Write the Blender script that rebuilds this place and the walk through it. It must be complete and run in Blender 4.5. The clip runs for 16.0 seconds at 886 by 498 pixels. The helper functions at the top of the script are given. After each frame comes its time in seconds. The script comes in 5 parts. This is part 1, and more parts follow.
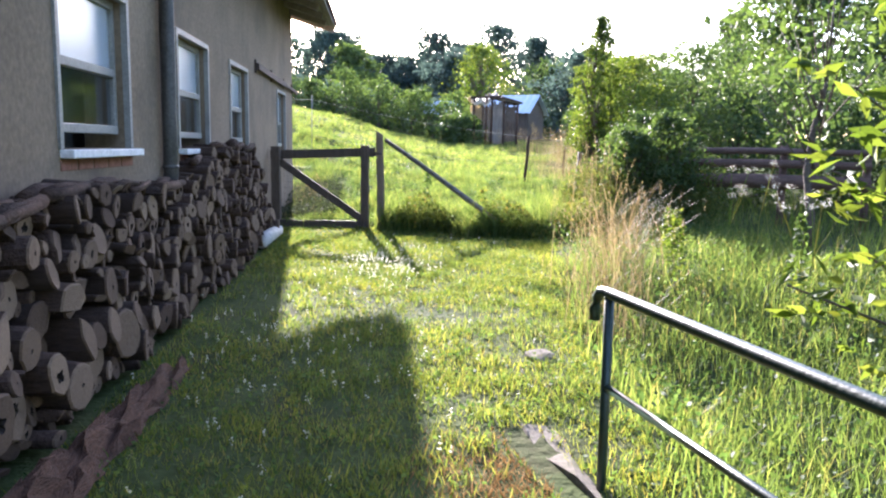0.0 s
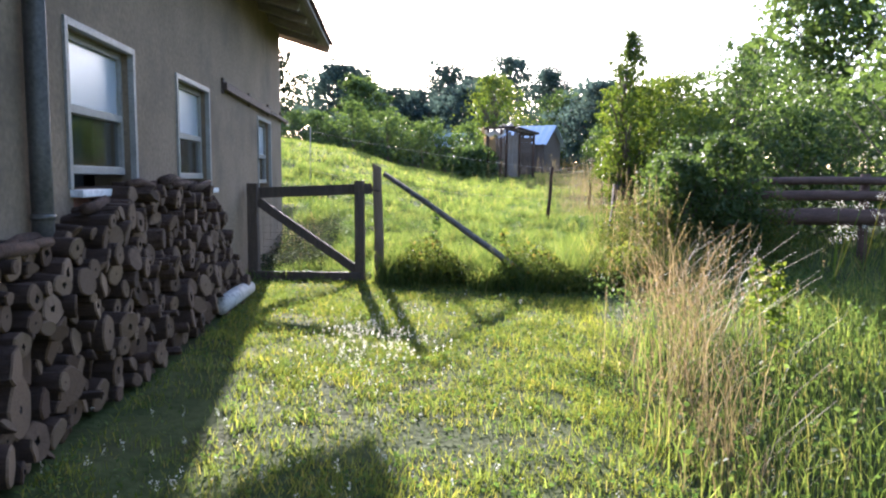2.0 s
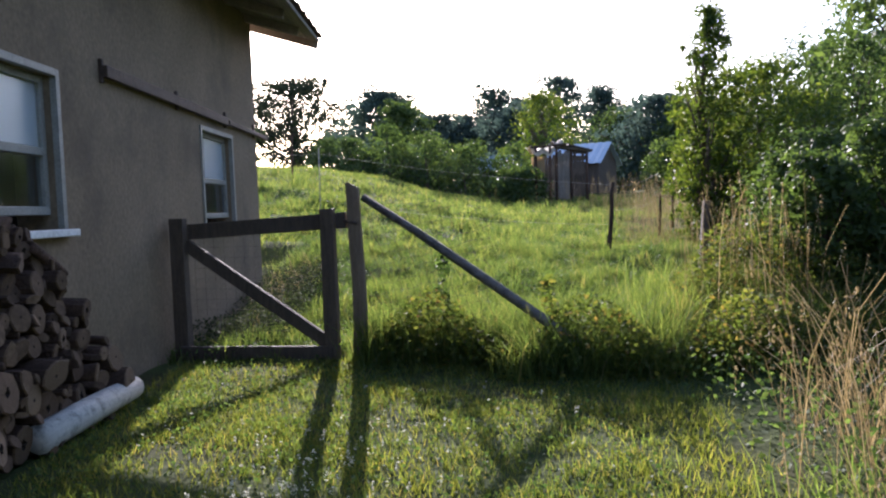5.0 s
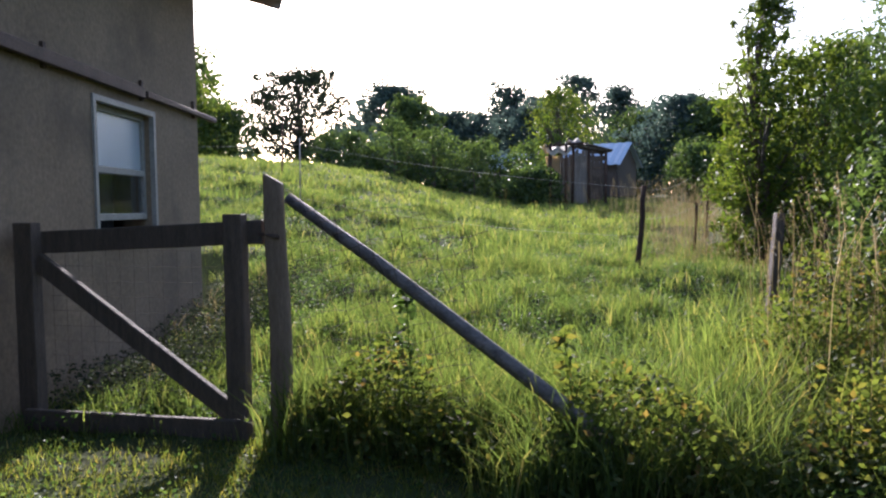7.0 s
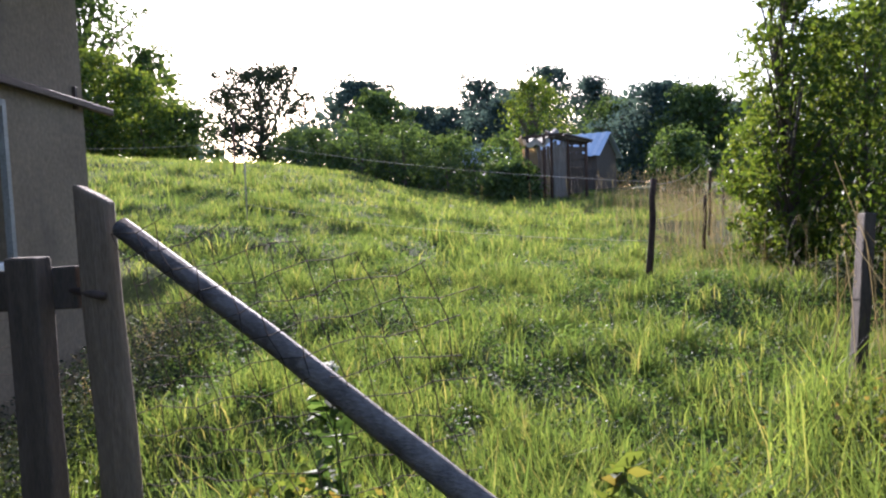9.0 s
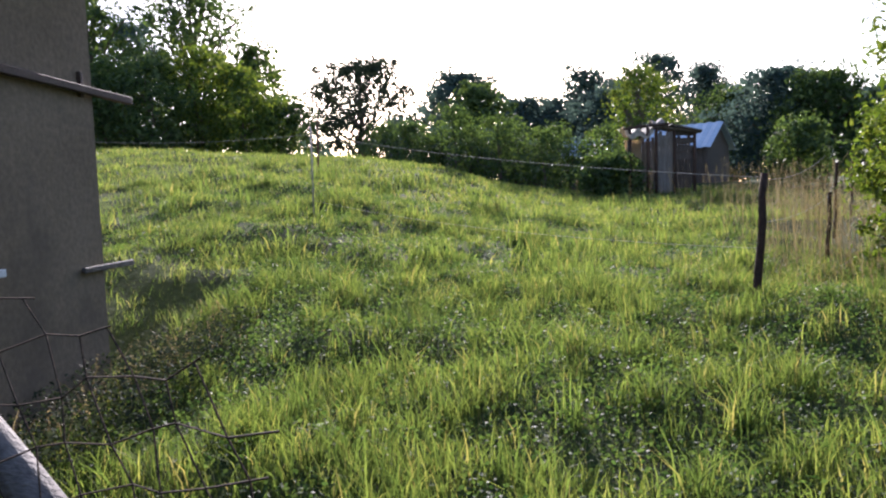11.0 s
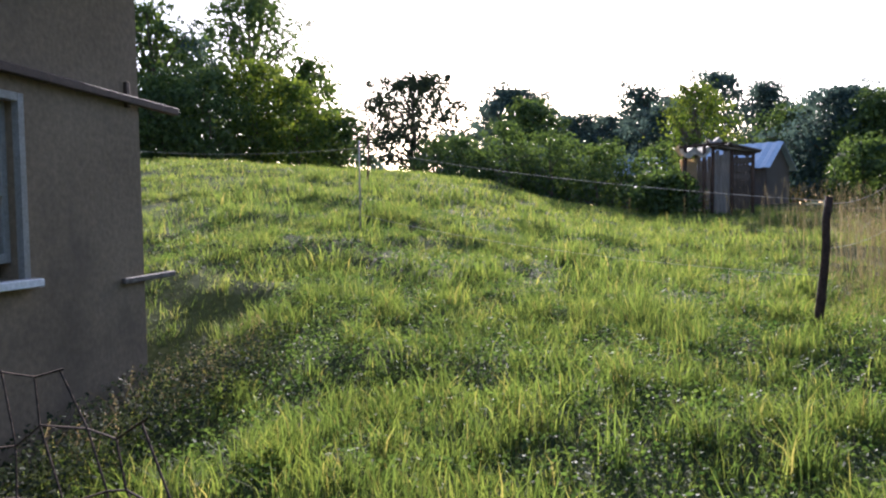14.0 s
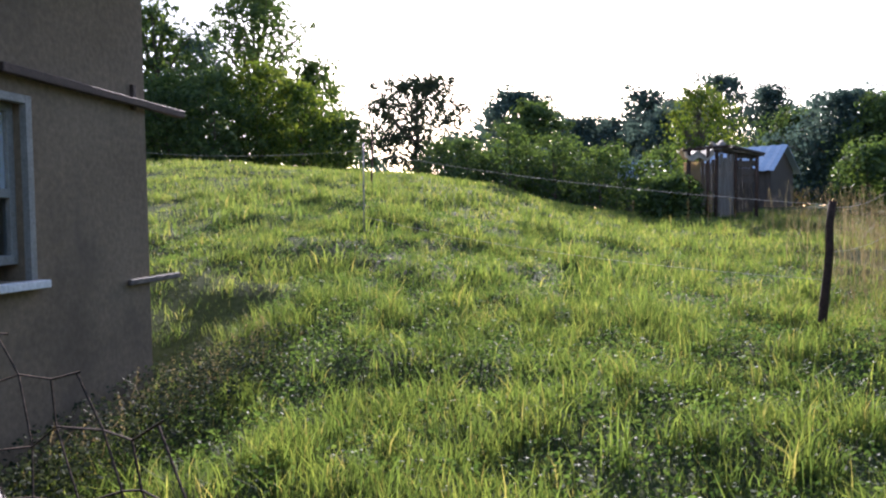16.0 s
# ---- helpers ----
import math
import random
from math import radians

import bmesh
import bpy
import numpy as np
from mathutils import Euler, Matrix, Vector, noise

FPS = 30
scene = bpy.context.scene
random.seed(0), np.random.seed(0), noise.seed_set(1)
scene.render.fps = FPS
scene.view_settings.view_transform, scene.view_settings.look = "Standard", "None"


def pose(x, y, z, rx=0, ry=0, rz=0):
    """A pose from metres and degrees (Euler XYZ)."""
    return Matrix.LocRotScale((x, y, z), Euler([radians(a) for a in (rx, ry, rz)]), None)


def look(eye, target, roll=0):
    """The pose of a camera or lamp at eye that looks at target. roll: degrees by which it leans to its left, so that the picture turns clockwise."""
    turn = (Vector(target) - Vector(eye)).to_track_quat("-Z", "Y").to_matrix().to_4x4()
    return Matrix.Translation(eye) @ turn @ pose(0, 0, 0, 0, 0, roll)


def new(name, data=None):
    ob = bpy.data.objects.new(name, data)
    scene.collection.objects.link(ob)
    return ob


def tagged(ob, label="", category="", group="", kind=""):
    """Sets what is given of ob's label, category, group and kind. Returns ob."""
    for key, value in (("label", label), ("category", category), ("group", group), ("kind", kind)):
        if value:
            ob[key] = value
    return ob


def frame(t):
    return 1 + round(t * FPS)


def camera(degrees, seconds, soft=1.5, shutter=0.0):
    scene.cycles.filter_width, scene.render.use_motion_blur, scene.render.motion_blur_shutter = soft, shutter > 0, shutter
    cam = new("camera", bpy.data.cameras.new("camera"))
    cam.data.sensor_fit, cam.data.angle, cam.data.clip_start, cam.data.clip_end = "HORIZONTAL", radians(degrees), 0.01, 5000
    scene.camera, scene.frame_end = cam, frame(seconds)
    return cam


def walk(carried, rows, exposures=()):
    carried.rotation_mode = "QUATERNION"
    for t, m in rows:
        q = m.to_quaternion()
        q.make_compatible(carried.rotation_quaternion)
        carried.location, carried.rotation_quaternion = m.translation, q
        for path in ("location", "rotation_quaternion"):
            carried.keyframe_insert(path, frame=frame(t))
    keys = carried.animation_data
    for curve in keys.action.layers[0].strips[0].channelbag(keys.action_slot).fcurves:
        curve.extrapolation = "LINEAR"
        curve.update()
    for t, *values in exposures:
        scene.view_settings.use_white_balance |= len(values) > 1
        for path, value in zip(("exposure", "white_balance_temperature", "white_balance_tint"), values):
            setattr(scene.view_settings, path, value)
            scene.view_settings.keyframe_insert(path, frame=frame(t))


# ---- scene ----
cam = camera(60.0, 16.0, soft=2.2)
PATH = [
    (0, (0.873, -0.564, 1.385), (1.039, 1.411, 1.118), 0.9),
    (0.5, (0.859, -0.046, 1.412), (0.915, 1.943, 1.213), 0.7),
    (1, (0.873, 0.529, 1.42), (1.055, 2.509, 1.207), 0.5),
    (1.5, (0.989, 1.12, 1.387), (1.1, 3.107, 1.192), 1.6),
    (2, (1.09, 1.719, 1.389), (1.219, 3.706, 1.208), 0.1),
    (2.5, (1.2, 2.231, 1.425), (1.347, 4.223, 1.321), -0.2),
    (3, (1.275, 2.84, 1.393), (1.289, 4.837, 1.277), -0.2),
    (3.3, (1.293, 3.175, 1.383), (1.343, 5.174, 1.34), 1.9),
    (3.5, (1.323, 3.423, 1.362), (1.358, 5.42, 1.271), 0.4),
    (3.7, (1.384, 3.654, 1.323), (1.409, 5.651, 1.228), -1.5),
    (5.8, (1.824, 6.248, 1.349), (1.805, 8.245, 1.238), -2.1),
    (6, (1.844, 6.483, 1.353), (1.858, 8.481, 1.255), -1.3),
    (6.5, (1.94, 7.021, 1.358), (1.94, 9.017, 1.245), -0.7),
    (7, (1.992, 7.596, 1.389), (1.946, 9.593, 1.282), -0.8),
    (7.5, (1.954, 8.101, 1.429), (1.975, 10.087, 1.194), -3.2),
    (8, (1.983, 8.635, 1.435), (1.957, 10.633, 1.34), -2.3),
    (8.5, (2.007, 9.104, 1.455), (1.958, 11.1, 1.335), -3.3),
    (9, (2.029, 9.561, 1.49), (2.047, 11.557, 1.371), -2.6),
    (9.1, (2.041, 9.643, 1.486), (2.041, 11.64, 1.373), -2.4),
    (11.5, (2.475, 10.814, 1.534), (2.17, 12.787, 1.408), -2.0),
    (12, (2.449, 10.842, 1.538), (2.078, 12.806, 1.461), -0.9),
    (12.5, (2.475, 10.849, 1.532), (2.06, 12.804, 1.46), -1.3),
    (13, (2.458, 10.877, 1.536), (2.043, 12.829, 1.404), -1.5),
    (13.5, (2.474, 10.904, 1.551), (2.092, 12.865, 1.448), -1.5),
    (14, (2.464, 10.906, 1.543), (2.081, 12.868, 1.462), -1.2),
    (14.5, (2.468, 10.89, 1.528), (2.073, 12.849, 1.453), -1.4),
    (15, (2.457, 10.888, 1.537), (2.057, 12.845, 1.451), -1.0),
    (15.5, (2.443, 10.884, 1.528), (2.04, 12.841, 1.451), -0.9),
    (16, (2.463, 10.882, 1.551), (2.072, 12.842, 1.475), -1.0),
]
walk(cam, [(t, look(eye, target, roll)) for t, eye, target, roll in PATH],
     exposures=[(t, ev, 6000, 25) for t, ev in ((0.0, 2.68), (1.0, 2.43), (2.5, 2.24), (3.5, 1.84), (6.0, 1.35), (7.0, 1.4), (8.5, 1.56), (11.5, 1.24), (16.0, 1.34))])

# ---- world and sun ----
SUN_ELEV, SUN_AZ = 19.2, -5.8      # degrees above the horizon; degrees from +y towards +x
world = bpy.data.worlds.new("sky")
scene.world = world
world.use_nodes = True
wt = world.node_tree
sky = wt.nodes.new("ShaderNodeTexSky")
sky.sky_type = "NISHITA"
sky.sun_disc = False
sky.sun_elevation = radians(SUN_ELEV)
sky.sun_rotation = radians(SUN_AZ)
sky.air_density, sky.dust_density, sky.ozone_density = 1.0, 1.2, 1.5
wt.links.new(sky.outputs[0], wt.nodes["Background"].inputs[0])
wt.nodes["Background"].inputs[1].default_value = 0.13
sun = new("sun", bpy.data.lights.new("sun", "SUN"))
sun.data.energy, sun.data.angle, sun.data.color = 5.0, radians(0.6), (1.0, 0.94, 0.84)
_a, _e = radians(SUN_AZ), radians(SUN_ELEV)
SUN_DIR = Vector((math.sin(_a) * math.cos(_e), math.cos(_a) * math.cos(_e), math.sin(_e)))
sun.matrix_world = look(SUN_DIR * 200, (0, 0, 0))

rng = np.random.default_rng(7)


# ---- the lie of the land ----
def sstep(a, b, v):
    t = np.clip((np.asarray(v, float) - a) / (b - a), 0, 1)
    return t * t * (3 - 2 * t)


def patchy(x, y, size, seed=0):
    """Smooth random values from 0 to 1 whose patches are about that size in metres."""
    u, v = np.asarray(x, float) / size + 17.3 * seed, np.asarray(y, float) / size - 9.1 * seed
    i, j = np.floor(u), np.floor(v)
    a, b = u - i, v - j
    a, b = a * a * (3 - 2 * a), b * b * (3 - 2 * b)

    def corner(p, q):
        h = np.sin(p * 127.1 + q * 311.7 + seed * 74.7) * 43758.5453
        return h - np.floor(h)
    lo = corner(i, j) * (1 - a) + corner(i + 1, j) * a
    hi = corner(i, j + 1) * (1 - a) + corner(i + 1, j + 1) * a
    return lo * (1 - b) + hi * b


def gz(x, y):
    """Height of the ground: a flat yard, a meadow that climbs to the far end, steeper on the house's side, and a shallow ditch."""
    x, y = np.asarray(x, float), np.asarray(y, float)
    d = np.clip(y - 11.3, 0, None)
    far = 23 + 12 * sstep(0, 8, x)
    d = far * np.tanh(d / far * 1.0) * 0.25 + np.minimum(d, far) * 0.75
    rise = d * d / (d + 1.5)
    k = 0.15 - 0.09 * sstep(-4.0, 5.0, x) + 0.03 * sstep(-3.0, -12.0, x)
    base = -0.07 + 0.05 * sstep(2, 11, y)
    ditch = 0.42 * sstep(2.1, 3.1, x) * (1 - sstep(4.6, 6.5, x)) * (1 - sstep(4.5, 8.5, y))
    bump = 0.03 * np.sin(x * 1.7 + 0.6 * y) * np.sin(y * 1.3 - 0.4 * x) * sstep(11, 16, y)
    rough = 0.012 * np.sin(x * 5.1 + 1.0) * np.sin(y * 4.3)
    rough = rough + sstep(12.6, 14.5, y) * (1 - sstep(36, 44, y)) * (0.12 * (patchy(x, y, 0.7, 3) - 0.5) + 0.12 * (patchy(x, y, 1.9, 4) - 0.5))
    foot = 0.36 * np.exp(-((x + 1.2) / 1.1) ** 2) * sstep(11.5, 14.5, y) * (1 - sstep(16.8, 19.5, y))
    knoll = 0.09 * np.exp(-((x - 4.6) / 2.0) ** 2 - ((y - 17.6) / 3.0) ** 2)
    return base + knoll + rise * k - ditch + bump + rough - foot


# ---- materials ----
def mat(name):
    m = bpy.data.materials.new(name)
    m.use_nodes = True
    return m, m.node_tree, m.node_tree.nodes["Principled BSDF"]


def noise_tex(nt, scale, detail=4, rough=0.6, space="Object", stretch=None):
    tc = nt.nodes.new("ShaderNodeTexCoord")
    n = nt.nodes.new("ShaderNodeTexNoise")
    n.inputs["Scale"].default_value, n.inputs["Detail"].default_value, n.inputs["Roughness"].default_value = scale, detail, rough
    if stretch:
        mp = nt.nodes.new("ShaderNodeMapping")
        mp.inputs["Scale"].default_value = stretch
        nt.links.new(tc.outputs[space], mp.inputs[0])
        nt.links.new(mp.outputs[0], n.inputs["Vector"])
    else:
        nt.links.new(tc.outputs[space], n.inputs["Vector"])
    return n.outputs[0]


def ramp(nt, fac, stops):
    r = nt.nodes.new("ShaderNodeValToRGB")
    el = r.color_ramp.elements
    while len(el) < len(stops):
        el.new(0.5)
    for e, (p, c) in zip(el, stops):
        e.position, e.color = p, (*c, 1)
    nt.links.new(fac, r.inputs[0])
    return r.outputs[0]


def mix(nt, fac, a, b, kind="MIX"):
    m = nt.nodes.new("ShaderNodeMix")
    m.data_type, m.blend_type = "RGBA", kind
    for sock, v in ((m.inputs[0], fac), (m.inputs[6], a), (m.inputs[7], b)):
        if isinstance(v, (int, float)):
            sock.default_value = v
        elif isinstance(v, tuple):
            sock.default_value = (*v, 1)
        else:
            nt.links.new(v, sock)
    return m.outputs[2]


def bump(nt, bsdf, height, strength, dist=0.01):
    b = nt.nodes.new("ShaderNodeBump")
    b.inputs["Strength"].default_value, b.inputs["Distance"].default_value = strength, dist
    nt.links.new(height, b.inputs["Height"])
    nt.links.new(b.outputs[0], bsdf.inputs["Normal"])


def surface(name, dark, light, scale=8, fine=60, rough=0.8, metal=0.0, relief=0.4, dist=0.01, stretch=None, stain=None, spec=0.4, per_object=0.0):
    """A weathered surface with variation at two scales."""
    m, nt, p = mat(name)
    a = noise_tex(nt, scale, stretch=stretch)
    f = noise_tex(nt, fine, 3, stretch=stretch)
    c = ramp(nt, a, [(0.3, dark), (0.7, light)])
    c = mix(nt, 0.35, c, ramp(nt, f, [(0.3, tuple(v * 0.55 for v in dark)), (0.7, tuple(min(1, v * 1.25) for v in light))]))
    if stain:
        col, sc, amount = stain
        c = mix(nt, ramp(nt, noise_tex(nt, sc, 5, 0.7), [(0.5, (0, 0, 0)), (0.68, (amount,) * 3)]), c, col)
    if per_object:
        oi = nt.nodes.new("ShaderNodeObjectInfo")
        lo, hi = 1 - per_object, 1 + per_object
        c = mix(nt, 1.0, c, ramp(nt, oi.outputs["Random"], [(0, (lo, lo, lo)), (1, (hi, hi * 0.97, hi * 0.93))]), "MULTIPLY")
    nt.links.new(c, p.inputs["Base Color"])
    p.inputs["Roughness"].default_value, p.inputs["Metallic"].default_value = rough, metal
    p.inputs["Specular IOR Level"].default_value = spec
    h = nt.nodes.new("ShaderNodeMath")
    h.operation = "ADD"
    nt.links.new(a, h.inputs[0])
    nt.links.new(f, h.inputs[1])
    bump(nt, p, h.outputs[0], relief, dist)
    return m


def foliage(name, stops, through_col, trans=0.45, rough=0.45, patch=0.35, spec=0.35):
    """Leaves and blades: each piece has its own shade, light shines through."""
    m, nt, p = mat(name)
    g = nt.nodes.new("ShaderNodeNewGeometry")
    c = ramp(nt, g.outputs["Random Per Island"], stops)
    n = noise_tex(nt, patch, 4, 0.6)
    c = mix(nt, 1.0, c, ramp(nt, n, [(0.32, (0.62, 0.70, 0.66)), (0.68, (1.28, 1.2, 1.05))]), "MULTIPLY")
    nt.links.new(c, p.inputs["Base Color"])
    p.inputs["Roughness"].default_value = rough
    p.inputs["Specular IOR Level"].default_value = spec
    tr = nt.nodes.new("ShaderNodeBsdfTranslucent")
    nt.links.new(mix(nt, 1.0, c, through_col, "MULTIPLY"), tr.inputs[0])
    ms = nt.nodes.new("ShaderNodeMixShader")
    ms.inputs[0].default_value = trans
    nt.links.new(p.outputs[0], ms.inputs[1])
    nt.links.new(tr.outputs[0], ms.inputs[2])
    nt.links.new(ms.outputs[0], nt.nodes["Material Output"].inputs[0])
    return m


M_SOIL = surface("soil and turf", (0.035, 0.05, 0.018), (0.07, 0.088, 0.032), 1.2, 14, 0.95, relief=0.8, dist=0.03, stain=((0.06, 0.047, 0.028), 0.8, 0.6), spec=0.04)
M_PLASTER = surface("old grey-beige plaster", (0.168, 0.122, 0.077), (0.275, 0.205, 0.135), 1.3, 24, 0.92, relief=0.22, dist=0.012, stain=((0.125, 0.095, 0.067), 0.8, 0.75))
M_FRAME = surface("grey-white window paint", (0.2, 0.195, 0.175), (0.32, 0.315, 0.29), 6, 50, 0.5, relief=0.15, stain=((0.3, 0.29, 0.26), 9, 0.5))
M_SILL = surface("white painted sill", (0.6, 0.62, 0.62), (0.8, 0.81, 0.8), 5, 40, 0.55, relief=0.15)
# the dimness of an unlit room is put into this colour
M_DARKROOM = surface("inside wall with unlit dark in its colour", (0.05, 0.045, 0.04), (0.09, 0.08, 0.07), 3, 30, 0.9)
M_BRICK = surface("dull red brick", (0.2, 0.085, 0.05), (0.33, 0.15, 0.1), 14, 70, 0.9, relief=0.6)
M_ROOFWOOD = surface("greyed eaves boards", (0.26, 0.225, 0.20), (0.42, 0.37, 0.33), 3, 40, 0.8, stretch=(6, 0.5, 6), relief=0.4)
M_ROOF = surface("weathered fibre-cement roof sheet", (0.15, 0.10, 0.09), (0.25, 0.17, 0.15), 2, 25, 0.9, relief=0.4)
M_PIPE = surface("dark grey drainpipe", (0.06, 0.06, 0.055), (0.12, 0.115, 0.105), 5, 40, 0.5, metal=0.3, relief=0.2)
M_BEAM = surface("brown iron rail", (0.05, 0.035, 0.028), (0.11, 0.075, 0.06), 6, 60, 0.7, metal=0.2, relief=0.4)
M_GATE = surface("dark weathered gate timber", (0.05, 0.038, 0.03), (0.12, 0.09, 0.07), 4, 30, 0.8, stretch=(7, 7, 1), relief=0.5, per_object=0.15)
M_POST = surface("brown weathered post", (0.11, 0.08, 0.055), (0.22, 0.165, 0.12), 4, 30, 0.85, stretch=(8, 8, 0.9), relief=0.6, per_object=0.1)
M_POLE = surface("grey barked pole", (0.10, 0.085, 0.075), (0.21, 0.185, 0.165), 7, 45, 0.75, stretch=(1, 3, 3), relief=0.7, stain=((0.05, 0.04, 0.035), 11, 0.7))
M_BARK = surface("dark wood bark", (0.032, 0.018, 0.012), (0.095, 0.055, 0.038), 14, 60, 0.95, relief=0.9, dist=0.015, per_object=0.3)
M_LOGRAIL = surface("reddish brown peeled log", (0.07, 0.04, 0.03), (0.17, 0.10, 0.075), 4, 30, 0.85, stretch=(1, 1, 4), relief=0.5)
M_BIRCH = surface("pale birch bark", (0.42, 0.40, 0.36), (0.62, 0.6, 0.55), 6, 40, 0.7, stretch=(8, 1, 8), relief=0.3, stain=((0.08, 0.07, 0.06), 9, 0.8))
M_ROT = surface("rotten reddish bark", (0.06, 0.028, 0.018), (0.17, 0.08, 0.045), 5, 30, 0.95, stretch=(5, 1, 5), relief=1.0, dist=0.03)
M_CONC = surface("mossy concrete", (0.10, 0.088, 0.07), (0.2, 0.178, 0.148), 4, 40, 0.95, relief=0.6, stain=((0.07, 0.08, 0.03), 5, 0.9), spec=0.08)
M_RAIL = surface("dark green painted steel tube", (0.012, 0.028, 0.02), (0.025, 0.05, 0.036), 9, 60, 0.32, relief=0.15, spec=0.6)
M_WIRE = surface("rusty fence wire", (0.03, 0.025, 0.02), (0.08, 0.06, 0.05), 20, 80, 0.9, metal=0.0, spec=0.1)
M_TAPE = surface("white fence cord", (0.2, 0.2, 0.185), (0.34, 0.34, 0.32), 20, 80, 0.8, spec=0.1)
M_SHEDWALL = surface("grey weathered shed boards", (0.12, 0.1, 0.085), (0.26, 0.22, 0.18), 2, 20, 0.85, stretch=(6, 6, 0.6))
M_TIN = surface("pale blue corrugated roofing", (0.33, 0.41, 0.5), (0.48, 0.56, 0.65), 1, 14, 0.55, metal=0.1, relief=0.2)
M_SHEET = foliage("pale plastic sheet", [(0.0, (0.5, 0.43, 0.35)), (1.0, (0.68, 0.6, 0.5))], (1.0, 0.95, 0.85), 0.55, 0.7, patch=1.5)
M_STRAW = foliage("dry straw", [(0.0, (0.14, 0.107, 0.06)), (0.5, (0.24, 0.19, 0.11)), (1.0, (0.36, 0.3, 0.195))], (1.1, 1.05, 0.85), 0.4, 0.6)
M_LAWN = foliage("short lawn grass", [(0.0, (0.078, 0.112, 0.034)), (0.5, (0.138, 0.175, 0.052)), (0.88, (0.205, 0.22, 0.08)), (1.0, (0.29, 0.245, 0.125))], (1.6, 1.55, 0.6), 0.55, 0.7, patch=1.6, spec=0.12)
M_RUST = foliage("withered rust-brown grass", [(0.0, (0.16, 0.085, 0.04)), (0.6, (0.27, 0.16, 0.08)), (1.0, (0.38, 0.26, 0.14))], (1.1, 1.0, 0.8), 0.35, 0.8, spec=0.1)
M_PALE = foliage("pale young meadow grass", [(0.0, (0.10, 0.14, 0.045)), (0.5, (0.15, 0.20, 0.065)), (0.85, (0.21, 0.245, 0.095)), (1.0, (0.30, 0.27, 0.15))], (1.55, 1.5, 0.8), 0.55, 0.6, patch=1.1, spec=0.2)
M_MEADOW = foliage("meadow grass", [(0.0, (0.048, 0.074, 0.032)), (0.5, (0.09, 0.136, 0.05)), (0.88, (0.15, 0.188, 0.07)), (1.0, (0.235, 0.205, 0.115))], (1.8, 1.78, 0.85), 0.55, 0.55, patch=1.3, spec=0.22)
M_CLOVER = foliage("broad weed leaves", [(0.0, (0.04, 0.075, 0.03)), (0.6, (0.075, 0.12, 0.05)), (1.0, (0.12, 0.17, 0.07))], (1.6, 1.7, 0.8), 0.45, 0.62, spec=0.16)
M_FLOWER = foliage("white clover heads", [(0.0, (0.55, 0.55, 0.5)), (1.0, (0.8, 0.8, 0.76))], (1, 1, 1), 0.35, 0.7)
M_BRAMBLE = foliage("bramble leaves", [(0.0, (0.05, 0.08, 0.03)), (0.6, (0.09, 0.12, 0.042)), (0.9, (0.12, 0.13, 0.05)), (1.0, (0.17, 0.12, 0.065))], (1.9, 1.8, 0.7), 0.5, 0.7, spec=0.12)
M_LEAF = foliage("tree leaves", [(0.0, (0.042, 0.07, 0.032)), (0.5, (0.07, 0.105, 0.046)), (1.0, (0.105, 0.145, 0.06))], (1.5, 1.6, 0.7), 0.45, 0.55, spec=0.2)
M_LEAFBRIGHT = foliage("bright shrub leaves", [(0.0, (0.045, 0.08, 0.018)), (0.5, (0.08, 0.125, 0.034)), (1.0, (0.135, 0.17, 0.05))], (1.75, 1.65, 0.6), 0.48, 0.55, spec=0.2)
# bluish leaf colours with the haze of distance mixed in
M_LEAFHAZE = foliage("far tree leaves with haze in the colour", [(0.0, (0.055, 0.085, 0.085)), (0.5, (0.068, 0.10, 0.10)), (1.0, (0.085, 0.12, 0.11))], (1.3, 1.4, 1.2), 0.45, 0.75, spec=0.08)
M_LEAFDARK = foliage("dark leaves of fruit tree and shade-toned weeds", [(0.0, (0.028, 0.038, 0.028)), (0.5, (0.04, 0.055, 0.036)), (1.0, (0.06, 0.075, 0.045))], (1.2, 1.2, 0.9), 0.25, 0.8, spec=0.06)
M_TRUNK = surface("tree bark", (0.06, 0.045, 0.035), (0.14, 0.11, 0.085), 5, 30, 0.95, relief=0.9, dist=0.02)


def end_grain():
    """Sawn log end: rings round the heart, pale sapwood, radial cracks; the shade differs from log to log."""
    m, nt, p = mat("sawn log end")
    c = ramp(nt, noise_tex(nt, 22, 4), [(0.3, (0.165, 0.115, 0.077)), (0.7, (0.34, 0.255, 0.18))])
    n = noise_tex(nt, 7, 5)
    c = mix(nt, ramp(nt, n, [(0.42, (0, 0, 0)), (0.75, (0.75,) * 3)]), c, (0.17, 0.115, 0.08))
    oi = nt.nodes.new("ShaderNodeObjectInfo")
    c = mix(nt, 1.0, c, ramp(nt, oi.outputs["Random"], [(0, (0.38, 0.29, 0.24)), (0.35, (0.6, 0.53, 0.47)), (0.75, (0.85, 0.8, 0.75)), (1, (1.2, 1.17, 1.12))]), "MULTIPLY")
    g = nt.nodes.new("ShaderNodeNewGeometry")
    c = mix(nt, 1.0, c, ramp(nt, g.outputs["Random Per Island"], [(0, (0.3, 0.25, 0.22)), (0.45, (0.66, 0.6, 0.55)), (1, (1.1, 1.06, 1.0))]), "MULTIPLY")
    nt.links.new(c, p.inputs["Base Color"])
    p.inputs["Roughness"].default_value = 0.9
    bump(nt, p, n, 0.5, 0.01)
    return m


M_END = end_grain()
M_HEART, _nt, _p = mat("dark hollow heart")
